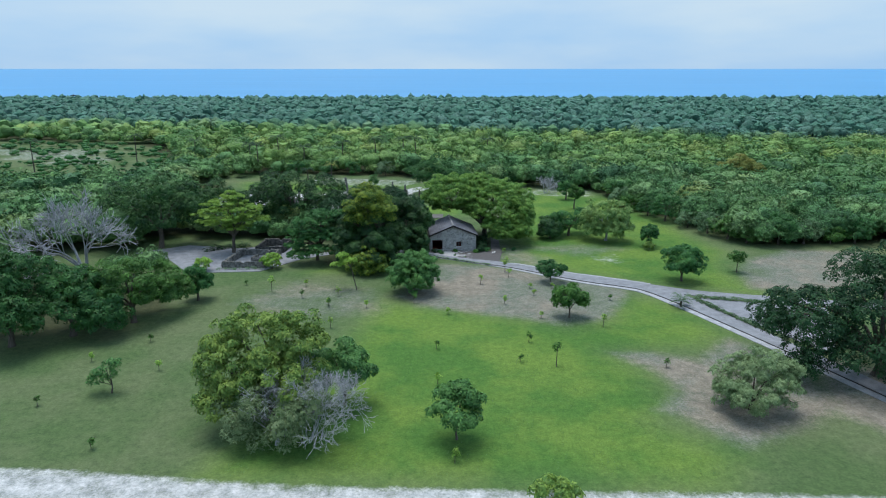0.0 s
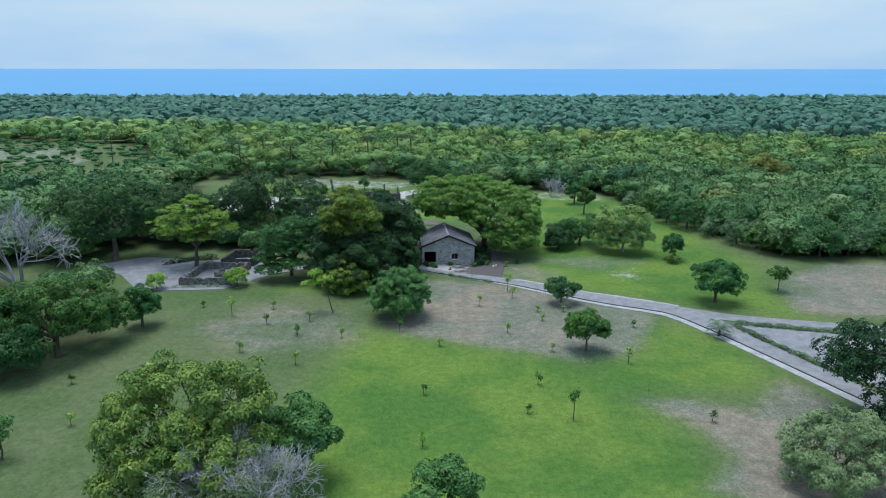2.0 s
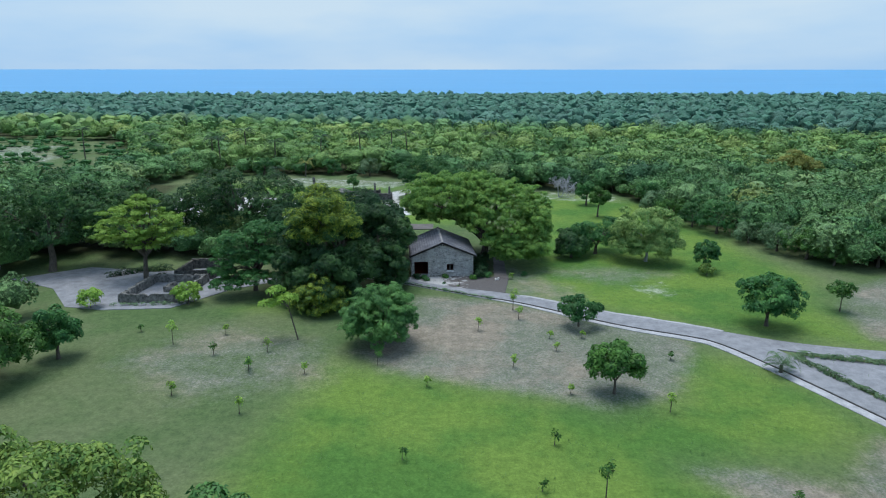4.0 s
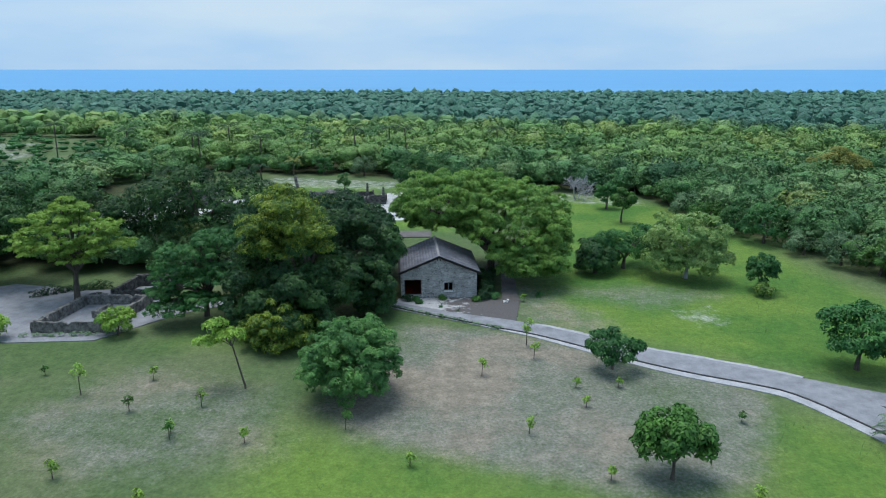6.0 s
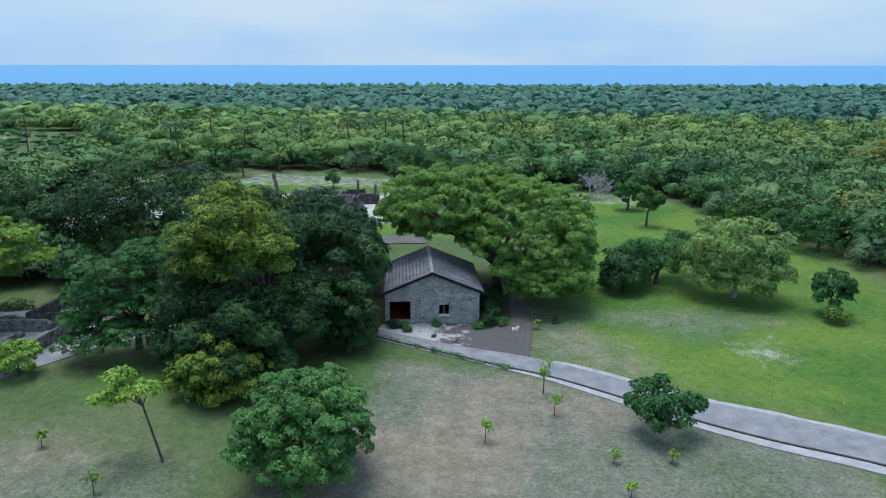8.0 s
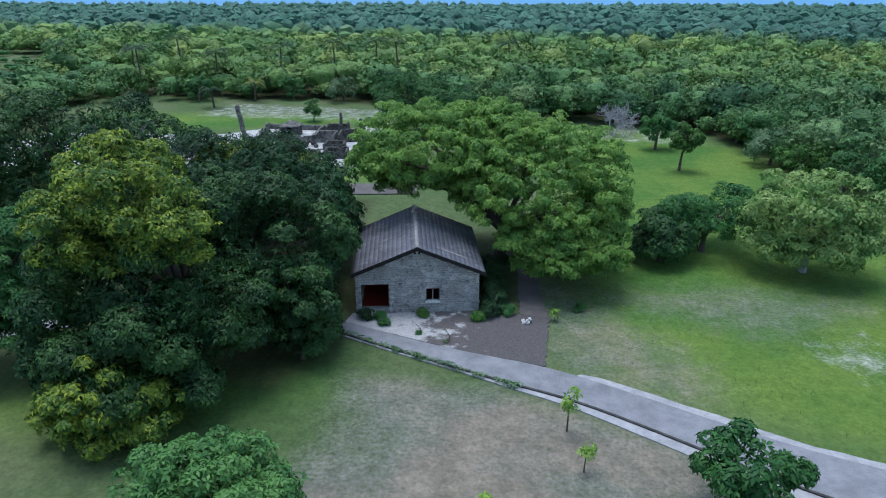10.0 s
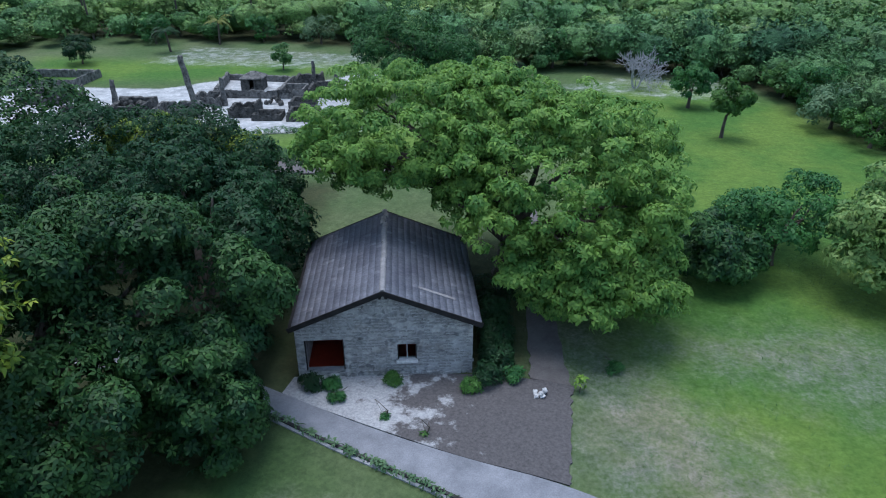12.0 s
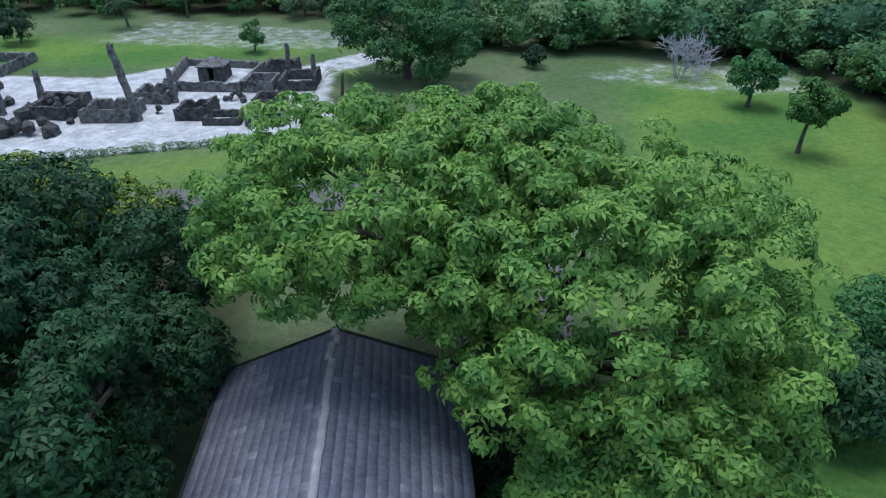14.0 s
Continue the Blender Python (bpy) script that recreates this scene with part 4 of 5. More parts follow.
# ---- lawn trees ----
make_tree("lawn_tree", (33.6, 88.7), [(0, 0, 3.0, 3.4, 3.1, 1.9), (0.2, 0, 3.9, 2.2, 2.2, 1.2)], LEAF_MID, 1900, 0.34, "round dark green tree on a short trunk", trunk=0.17, fork=(0, 0, 1.0), group="lawn trees", seed=21, clump=0.2)
make_tree("lawn_tree", (15.1, 88.4), [(0, 0, 2.0, 2.3, 2.1, 0.95)], LEAF_MID, 800, 0.32, "small round tree beside the drive", trunk=0.09, fork=(0, 0, 0.9), group="lawn trees", seed=22)
make_tree("lawn_tree", (15.2, 74.5), [(-0.2, 0, 2.9, 2.0, 2.0, 1.3), (1.5, 0, 2.3, 1.1, 1.1, 0.9), (-1.2, 0, 2.0, 1.2, 1.2, 0.9)], LEAF_GREEN, 1300, 0.34, "bright green lopsided tree on bare soil", trunk=0.10, fork=(0, 0, 1.1), group="lawn trees", seed=23)
make_tree("lawn_tree", (34.4, 107.0), [(0, 0, 2.6, 1.9, 1.8, 1.6)], LEAF_MID, 800, 0.32, "small dark tree on the lawn", trunk=0.1, group="lawn trees", seed=24)
make_tree("sapling", (43.1, 92.7), [(0, 0, 2.4, 1.5, 1.4, 0.9)], LEAF_GREEN, 260, 0.32, "thin young tree with a light open crown", trunk=0.06, fork=(0, 0, 1.2), group="young trees", seed=25)
make_tree("lawn_tree", (1.1, 47.4), [(0, 0, 2.9, 2.4, 2.4, 1.9), (0.3, 0.2, 3.9, 1.5, 1.5, 1.0)], LEAF_ROUND, 1500, 0.32, "open dark-leaved tree on the near lawn", trunk=0.08, fork=(0, 0, 1.2), group="lawn trees", seed=26, low=-0.6)
make_tree("lawn_tree", (-30.6, 55.4), [(-0.3, 0, 2.2, 1.3, 1.3, 0.9), (0.3, 0.2, 2.9, 0.8, 0.8, 0.5), (-1.2, 0, 1.4, 0.9, 0.9, 0.5)], LEAF_ROUND, 190, 0.32, "sparse young tree in dull turf", trunk=0.07, group="lawn trees", seed=27)
make_tree("lawn_tree", (28.0, 138.6), [(0, 0, 3.6, 1.9, 1.8, 1.6)], LEAF_GREEN, 800, 0.34, "small tree with a yellow-green crown", trunk=0.14, fork=(0.1, 0, 2.0), group="lawn trees", seed=28)
make_tree("lawn_tree", (28.0, 148.3), [(0, 0, 2.7, 2.2, 2.1, 1.8)], LEAF_MID, 900, 0.34, "dark tree at the edge of the woods", trunk=0.16, group="lawn trees", seed=29)
make_tree("bush", (34.0, 105.2), [(0, 0, 0.8, 0.9, 0.8, 0.7)], LEAF_YELLOW, 160, 0.3, "yellow-green bush beneath a small tree", "bush", trunk=0.04, seed=30)
make_tree("yellowing_tree", (-14.6, 50.6), [(-0.8, 0.5, 7.0, 4.3, 4.0, 2.9), (1.9, 0.6, 7.4, 3.2, 3.0, 2.5), (-2.8, -0.5, 5.0, 3.5, 3.4, 3.0), (1.5, -1.8, 4.4, 3.6, 3.0, 2.8), (-3.6, -2.2, 2.9, 2.5, 2.4, 2.2)], LEAF_YELLOW, 7000, 0.33, "large yellowing tree with leafless grey boughs in front", trunk=0.32, seed=31, clump=0.2, low=-0.6)
make_tree("grey_tree", (-13.2, 46.7), [(0, 0, 2.7, 4.4, 2.8, 2.6), (3.0, 0, 3.0, 2.8, 2.4, 2.2), (-3, 0.3, 2.3, 2.8, 2.2, 2.0), (0.6, -1.4, 1.6, 3.2, 1.8, 1.4)], LEAF_GREY, 3400, 0.23, "sparse grey-green boughs of a dying tree", trunk=0.16, bark=BARK_PALE, seed=131, low=-0.6, twigs=4)
make_tree("green_tree", (-8.8, 53.0), [(0, 0, 3.6, 3.0, 2.6, 2.4), (-1.8, 0.3, 3.2, 2.2, 2.0, 2.2)], LEAF_ROUND, 2300, 0.34, "dense green tree crowded against a yellowing one", trunk=0.18, seed=32, low=-0.6)
make_tree("rain_tree", (42.5, 59.0), [(0, 0, 8.0, 6.6, 6.2, 4.8), (-6.0, 1.5, 5.6, 5.2, 5.0, 3.8), (-3.5, -4.0, 4.2, 4.0, 3.6, 2.8), (5, -2.5, 6.2, 5.2, 5.0, 4.8), (-9.2, 3.8, 4.4, 2.8, 2.8, 2.4), (5, 4, 8.6, 6.4, 5.4, 4.8), (1.5, 3.5, 7.0, 5.2, 4.6, 4.4), (9, 1, 6.5, 5, 5, 5), (-7, -1.5, 2.6, 3, 3, 2), (-1, -5.5, 2.6, 3, 2.6, 2), (-8, 1, 6.2, 4, 4, 3)], LEAF_DARK, 11500, 0.36, "massive dark green spreading tree over bare ground", trunk=0.5, fork=(0, 0, 1.9), seed=33, clump=0.22, cover=2.2)
make_tree("grey_bush", (27.0, 52.3), [(0, 0, 2.5, 4.2, 3.6, 2.3), (1.0, 0.3, 3.7, 3.0, 2.8, 1.9), (-0.5, -0.3, 1.5, 3.6, 3.0, 1.3)], LEAF_GREY, 5600, 0.22, "rounded grey-green shrubby tree over bare soil", "tree", trunk=0.16, seed=34, clump=0.17, low=-0.65)
make_tree("orchard_tree", (-36.5, 73.0), [(0, 0, 4.6, 4.6, 4.2, 3.4), (-3.8, -1.5, 4.0, 4.2, 4.0, 3.2), (2.4, 3.0, 3.9, 3.6, 3.4, 2.8)], LEAF_GREEN, 5600, 0.36, "row of low dense orchard trees grown together", trunk=0.3, seed=35, clump=0.22)
make_tree("orchard_tree", (-41.5, 69.0), [(0, 0, 4.6, 4.4, 4.0, 3.8), (3.5, -0.5, 3.3, 3.4, 3.0, 2.8), (-3.5, 0, 5.4, 3.8, 3.6, 4.0)], LEAF_MID, 4200, 0.36, "dense low orchard tree beside a dark path", trunk=0.3, seed=135, clump=0.22)
make_tree("bush", (7.8, 39.4), [(0, 0, 0.9, 1.9, 1.2, 1.1)], LEAF_YELLOW, 500, 0.28, "low yellowish bush beside the front track", "bush", trunk=0.05, seed=136)
make_tree("orchard_tree", (-31.6, 80.6), [(0, 0, 2.9, 2.2, 2.2, 2.0)], LEAF_MID, 1200, 0.36, "small dense dark orchard tree", trunk=0.14, seed=36)
make_tree("orchard_tree", (-46.5, 66.0), [(0, 0, 6.4, 4.4, 4.4, 4.6), (2.0, -2.5, 4.0, 3.6, 3.0, 3.0), (-4, 2, 6, 4, 4, 4)], LEAF_MID, 5000, 0.38, "tall dark feathery tree by a shaded path", trunk=0.3, seed=37)
make_tree("shade_tree", (-47.0, 106.5), [(0, 0, 7.6, 6.0, 5.4, 4.8), (-5.5, 1, 6.6, 5.0, 5, 4.4), (5.0, 2.0, 6.4, 4.6, 4.6, 4.2)], LEAF_MANGO, 5600, 0.36, "tall dense dark tree behind a leafless one", trunk=0.4, seed=38)
make_tree("shade_tree", (-27.0, 118.0), [(0, 0, 7.2, 5.4, 5.0, 4.4), (-4.0, 1, 6.4, 4.4, 4.4, 4.0), (5.0, 0, 6.8, 4.6, 4.6, 3.8)], LEAF_MANGO, 5600, 0.36, "dense dark shade tree behind the ruin", trunk=0.4, seed=39)
make_tree("shade_tree", (-40.5, 119.0), [(0, 0, 5.4, 4.8, 4.6, 3.8), (4.2, 1.2, 4.6, 3.6, 3.6, 3.2), (-3.8, 0.6, 4.8, 3.8, 3.8, 3.4)], LEAF_MANGO, 3600, 0.38, "dense green tree between the two ruins", trunk=0.3, seed=140)
make_tree("shade_tree", (-49.5, 122.5), [(0, 0, 5.2, 4.6, 4.4, 3.6), (4.0, -1.0, 4.4, 3.4, 3.4, 3.0), (-4.0, 0.5, 4.6, 3.6, 3.6, 3.2)], LEAF_MID, 3200, 0.38, "broad green tree at the edge of the woods", trunk=0.3, seed=141)
make_tree("shade_tree", (-14.0, 113.5), [(0, 0, 6.2, 4.6, 4.6, 3.6), (5.5, 1.0, 5.6, 4.2, 4.0, 3.2), (-4, -2, 5.6, 4, 4, 3.2), (1, 4, 4.6, 6, 3, 2.6)], LEAF_DARK, 8000, 0.27, "dark dense tree crowding behind the mango tree", trunk=0.36, seed=40)
make_tree("broad_tree", (-0.5, 156.0), [(-1, 1, 5.0, 5.6, 4.6, 3.8), (3.8, -1.5, 4.0, 4.0, 3.4, 3.2), (-4.0, 0, 3.6, 3.2, 3.0, 3.0), (0.5, -2.5, 2.8, 4.0, 2.4, 2.4)], LEAF_MID, 4600, 0.34, "broad dense tree beyond the stone ruins", trunk=0.4, seed=41)
make_tree("shrub", (11.6, 160.0), [(0, 0, 1.1, 1.4, 1.3, 1.0)], LEAF_DARK, 240, 0.34, "dark round shrub in rough grass", "shrub", trunk=0.06, seed=42)
make_tree("shrub", (-17.4, 164.9), [(0, 0, 1.9, 1.4, 1.4, 1.3)], LEAF_ROUND, 300, 0.34, "small upright shrub on sandy ground", "shrub", trunk=0.08, seed=43)
make_tree("shrub", (-44.5, 168.0), [(0, 0, 2.0, 3.0, 2.4, 1.6)], LEAF_DARK, 600, 0.36, "wide dark shrub in bright grass", "shrub", trunk=0.1, seed=44)
make_tree("rust_tree", (76.2, 168.0), [(0, 0, 5.0, 4.2, 4.0, 2.6), (-3, 0, 4.4, 3, 3, 2.4), (3.2, 0, 4.0, 3, 3, 2.4)], LEAF_RUST, 1800, 0.46, "rust-tinged tree rising from the scrub", trunk=0.25, seed=45)
make_tree("lime_bush", (-25.5, 94.4), [(0, 0, 1.5, 1.7, 1.6, 1.0)], LEAF_LIME, 480, 0.30, "rounded lime green bush beside the ruin wall", "bush", trunk=0.07, seed=46)
make_tree("lime_bush", (-35.4, 93.2), [(0, 0, 1.1, 1.4, 1.3, 1.0)], LEAF_LIME, 420, 0.28, "rounded lime green bush beside the sandy track", "bush", trunk=0.05, seed=47, low=-0.7)
make_tree("leaning_tree", (-11.7, 84.9), [(-1.0, 0.2, 4.0, 1.2, 1.1, 0.35), (-2.4, 0.2, 3.5, 1.2, 1.0, 0.30), (-1.8, 0.2, 4.8, 0.8, 0.8, 0.30)], LEAF_LIME, 420, 0.30, "thin leaning tree with flat yellow-green tufts", trunk=0.06, fork=(-0.7, 0.1, 3.2), seed=48, low=-0.3)


def bare_tree(name, base, stems, length, radius, depth, spread, label, bark, seed, least=0.02):
    rng = np.random.default_rng(seed)
    top = empty(name, pose(base[0], base[1], 0), label, "tree")
    out = []
    for _ in range(stems):
        a = rng.uniform(0, 2 * math.pi)
        bare_branches(rng, (0.2 * math.cos(a), 0.2 * math.sin(a), -0.1), (0.55 * math.cos(a), 0.55 * math.sin(a), 1.0), length, radius, depth, spread, out, 4, least)
    v, f = joined(out)
    under(new("bare_crown", mesh_of("bare_crown", v, f, bark)), top)
    return top


bare_tree("leafless_tree", (-53.5, 94.4), 5, 4.2, 0.28, 5, 0.42, "large leafless grey tree with fine spreading twigs", BARK_PALE, 51, 0.045)
bare_tree("leafless_bush", (24.6, 156.7), 7, 1.7, 0.07, 4, 0.62, "white leafless bush on sandy ground", BARK_PALE, 52, 0.03)
bare_tree("leafless_tree", (-10.9, 47.0), 6, 2.15, 0.09, 6, 0.46, "tangle of leafless grey boughs against a yellowing tree", BARK_PALE, 53, 0.016)

# ---- saplings on the lawn ----
SAPLINGS = [(-22.9, 83.8, 2.9, 1), (-18.4, 81.5, 1.6, 0), (-18.8, 86.1, 1.3, 2), (-13.8, 82.1, 1.9, 2), (-14.3, 78.1, 1.8, 0), (-9.6, 77.8, 1.4, 2), (-19.1, 74.0, 1.7, 1), (-13.0, 71.2, 1.8, 2),
            (0.6, 75.5, 1.2, 1), (5.2, 87.2, 1.8, 1), (11.8, 85.3, 1.0, 1), (14.8, 85.3, 1.1, 2), (12.0, 82.5, 1.0, 1), (7.8, 79.1, 1.6, 1), (21.6, 80.7, 1.0, 0), (18.6, 71.6, 2.0, 1), (11.8, 74.4, 1.0, 1),
            (-3.7, 79.4, 1.8, 0), (-36.0, 52.9, 1.2, 0), (-35.9, 62.1, 1.3, 1), (-32.0, 67.1, 1.4, 0), (-28.2, 60.1, 1.5, 1), (-0.5, 57.1, 1.6, 2), (-0.7, 65.3, 1.4, 0), (9.4, 67.1, 1.5, 0), (7.9, 62.1, 1.1, 0),
            (22.4, 60.8, 1.3, 0), (-14.5, 78.8, 1.2, 1), (0.9, 44.1, 1.6, 1), (-27.7, 46.0, 1.2, 0), (11.4, 61.0, 3.9, 0), (9.1, 92.9, 3.4, 2), (9.9, 103.4, 1.0, 2), (-27.2, 86.8, 1.0, 0), (9.4, 90.2, 2.0, 1)]
for i, (x, y, h, kind) in enumerate(SAPLINGS):
    h *= 0.85
    leaf, word = ((LEAF_GREEN, "green-leaved"), (LEAF_LIME, "light green"), (LEAF_LIME, "yellow-green"))[kind]
    make_tree("sapling", (x, y), [(0.05, 0, h * 0.62, 0.12 + 0.12 * h, 0.12 + 0.12 * h, h * 0.3)], leaf, int(7 + 9 * h), 0.25, f"{'tall thin' if h > 2.5 else 'small'} {word} sapling in thin turf", "sapling",
              trunk=0.012 + 0.008 * h, fork=(0.02, 0, h * 0.6), group="young trees", seed=100 + i, low=-0.8, clump=0.45)

# ---- bushes and plants round the house ----
BUSHES = [(-1.4, 103.4, 0.75, 0), (-0.5, 103.4, 0.6, 1), (-0.2, 102.6, 0.4, 1), (2.0, 103.75, 0.5, 2), (5.3, 103.4, 0.6, 2), (6.0, 103.9, 1.0, 0), (6.4, 105.2, 1.5, 0), (6.6, 106.6, 1.5, 0), (6.5, 108.2, 1.7, 0), (7.2, 104.2, 0.7, 1), (7.0, 110, 1.6, 0), (11.6, 104.8, 0.5, 1), (3.6, 100.7, 0.12, 2), (1.9, 101.6, 0.12, 1)]
for i, (x, y, h, kind) in enumerate(BUSHES):
    leaf, word = ((LEAF_DARK, "dark leafy"), (LEAF_MID, "bright green"), (LEAF_GREEN, "pale green"))[kind]
    make_tree("bush", (x, y), [(0, 0, h * 0.45, 0.12 + 0.5 * h, 0.12 + 0.45 * h, h * 0.55)], leaf, int(60 + 120 * h), 0.22, f"{word} bush growing by the house wall", "bush", trunk=0.03, seed=200 + i, low=-0.8, clump=0.4, leaflets=6, slim=0.22)


def hedge(name, pts, width, height, leaf, seed, label, density=16):
    rng = np.random.default_rng(seed)
    p = smoothed(pts, 2)
    seg = np.linalg.norm(np.diff(p, axis=0), axis=1)
    at = np.concatenate([[0], np.cumsum(seg)])
    n = int(at[-1] * density)
    s = rng.uniform(0, at[-1], n)
    lump = 0.75 + 0.35 * np.sin(s * 2.1 + seed) * np.sin(s * 0.9)
    xy = np.stack([np.interp(s, at, p[:, 0]), np.interp(s, at, p[:, 1])], 1)
    d = sphere_dirs(rng, n, -0.1)
    pos = np.concatenate([xy + d[:, :2] * width * 0.5, (0.12 + np.abs(d[:, 2:3]) * height * lump[:, None])], 1)
    v, f = sprays(rng, pos, unit(d + np.array([0, 0, 0.5])), 0.22, 5, 0.3)
    return tagged(new(name, mesh_of(name, v, f, leaf)), label, "hedge")


hedge("hedge", [(33.0, 81.6), (36, 80.8), (39.7, 79.8), (45, 78.4)], 0.7, 0.45, LEAF_OLIVE, 1, "low clipped hedge along the upper drive", 30)
hedge("hedge", [(32.6, 80.9), (33.4, 78.6), (34.4, 76.0), (35.9, 72.4), (38, 67.5)], 0.7, 0.45, LEAF_OLIVE, 2, "low clipped hedge along the lower drive", 30)
hedge("hedge", [(-40, 132.6), (-26, 134.9), (-12.5, 138.9), (-6, 140)], 0.7, 0.5, LEAF_OLIVE, 3, "straggling low hedge along the sandy yard", 26)
hedge("hedge", [(-3.2, 101.9), (-0.1, 100.1), (3.2, 98.3), (7.4, 96.1)], 0.3, 0.22, LEAF_OLIVE, 4, "weeds growing along the kerb of the drive", 9)
hedge("hedge", [(6.5, 104.4), (6.5, 107), (6.3, 109.5), (6.0, 112)], 1.5, 1.3, LEAF_DARK, 8, "dense dark shrubs along the side wall of the house", 70)
hedge("hedge", [(-38.7, 104.2), (-35.4, 106.5), (-32.5, 107)], 1.3, 0.8, LEAF_DARK, 5, "dark low hedge beside the sandy track", 50)
hedge("hedge", [(-33, 103.4), (-29, 103.9)], 1.0, 0.6, LEAF_DARK, 6, "dark low hedge behind the ruin wall", 50)
hedge("hedge", [(-33.5, 93.9), (-28, 94.2), (-25, 95.2)], 0.5, 0.3, LEAF_OLIVE, 7, "weeds along the foot of the ruin", 10)


def frond_plant(name, base, stem, fronds, length, leaf, seed, label, rise=0.5, category="palm", width=0.15):
    """A palm: a ringed stem and arching fronds of paired leaflets."""
    rng = np.random.default_rng(seed)
    top = empty(name, pose(base[0], base[1], 0), label, category)
    lean = rng.normal(0, 0.06, 2)
    pts = [(lean[0] * stem * t, lean[1] * stem * t, stem * t - 0.1) for t in np.linspace(0, 1, 7)]
    v, f = tube(pts, [0.17 - 0.05 * t + 0.015 * (i % 2) for i, t in enumerate(np.linspace(0, 1, 7))], 8)
    under(new("trunk", mesh_of("trunk", v, f, BARK, True)), top)
    head = np.array(pts[-1])
    out = []
    for k in range(fronds):
        a = k * 2.4 + rng.normal(0, 0.3)
        up = rise * rng.uniform(0.0, 2.6)
        sag = rng.uniform(0.1, 0.75)
        d = np.array([math.cos(a), math.sin(a), 0])
        s_ = np.array([-math.sin(a), math.cos(a), 0])
        for t in np.linspace(0.12, 1, 13):
            c = head + d * length * t * (1 - 0.15 * t) + np.array([0, 0, length * (up * t - (up * 0.75 + sag) * t * t)])
            for sd in (-1, 1):
                w = length * width * math.sin(math.pi * min(1, t * 0.8 + 0.15)) * 1.3
                tipv = c + s_ * sd * w + d * w * 0.5 - np.array([0, 0, w * 0.45])
                e = d * length * 0.022
                out.append(([c - e, c + e, tipv + e * 0.3, tipv - e * 0.3], [(0, 1, 2, 3)]))
    v, f = joined(out)
    under(new("fronds", mesh_of("fronds", v, f, leaf)), top)
    return top


frond_plant("palm", (29.9, 78.2), 0.8, 24, 1.7, LEAF_OLIVE, 61, "short grey-green palm at the fork of the drives", 1.0)
frond_plant("palm", (-36.2, 176.4), 3.0, 14, 2.6, LEAF_DARK, 62, "short palm beyond the ruins")
frond_plant("palm", (-5.5, 149.5), 2.2, 12, 2.0, LEAF_YELLOW, 63, "yellowing young palm by the ruins")
for i, (x, y, h) in enumerate([(-52, 186, 8.5), (-56, 192, 8.0), (-48, 195, 9.5), (-20, 200, 8.5), (-12, 198, 9), (-8, 202, 8.5), (-95, 205, 9), (-118, 190, 9), (14, 205, 8), (-40, 190, 7.5), (-30, 196, 8), (-75, 200, 8)]):
    frond_plant("palm", (x, y), h, 15, 3.2, LEAF_DARK, 70 + i, "tall coconut palm rising over the scrub")
frond_plant("palm", (-31, 182, 0), 3.5, 12, 2.6, LEAF_RUST, 85, "palm with yellow dying fronds")



def boat(x, y, z, turn, label):
    """A small open boat: a pointed hull with a low cabin."""
    top = empty("boat", pose(x, y, z, 0, 0, turn), label, "boat", "boats at sea")
    bm = bmesh.new()
    rings = []
    for t in np.linspace(-1, 1, 9):
        w = 0.9 * (1 - abs(t) ** 2.5) + 0.03
        rise = 0.35 * t * t
        rings.append([bm.verts.new(c) for c in ((3.4 * t, -w, 0.75 + rise), (3.2 * t, -w * 0.6, -0.15), (3.2 * t, w * 0.6, -0.15), (3.4 * t, w, 0.75 + rise))])
    for a, b in zip(rings, rings[1:]):
        for k in range(4):
            bm.faces.new((a[k], a[(k + 1) % 4], b[(k + 1) % 4], b[k]))
    bm.faces.new(rings[0])
    bm.faces.new(rings[-1][::-1])
    part("hull", bm, TIMBER, top)
    part("cabin", box(bmesh.new(), -1.2, 0.6, -0.5, 0.5, 0.76, 1.7, 0.08), FRAME, top)


boat(-395, 725, 0.35, 8, "small dark wooden boat far out on the sea")
boat(-346, 690, 0.15, -12, "small dark wooden boat near the shore")

# ---- stones by the house ----
rs = random.Random(9)
pile = empty("stone_pile", pose(8.2, 103.1, 0.03) @ Matrix.Scale(0.6, 4), "small heap of white limestone rubble by the footpath", "stones")
for k in range(9):
    bm2 = bmesh.new()
    bmesh.ops.create_icosphere(bm2, subdivisions=2, radius=rs.uniform(0.1, 0.22))
    for v in bm2.verts:
        v.co *= rs.uniform(0.66, 1.2)
    bmesh.ops.translate(bm2, verts=bm2.verts, vec=(rs.uniform(-0.4, 0.4), rs.uniform(-0.3, 0.3), 0.1 + 0.22 * (k > 5)))
    part("stone", bm2, WHITE_STONE, pile)

# ---- ruins ----


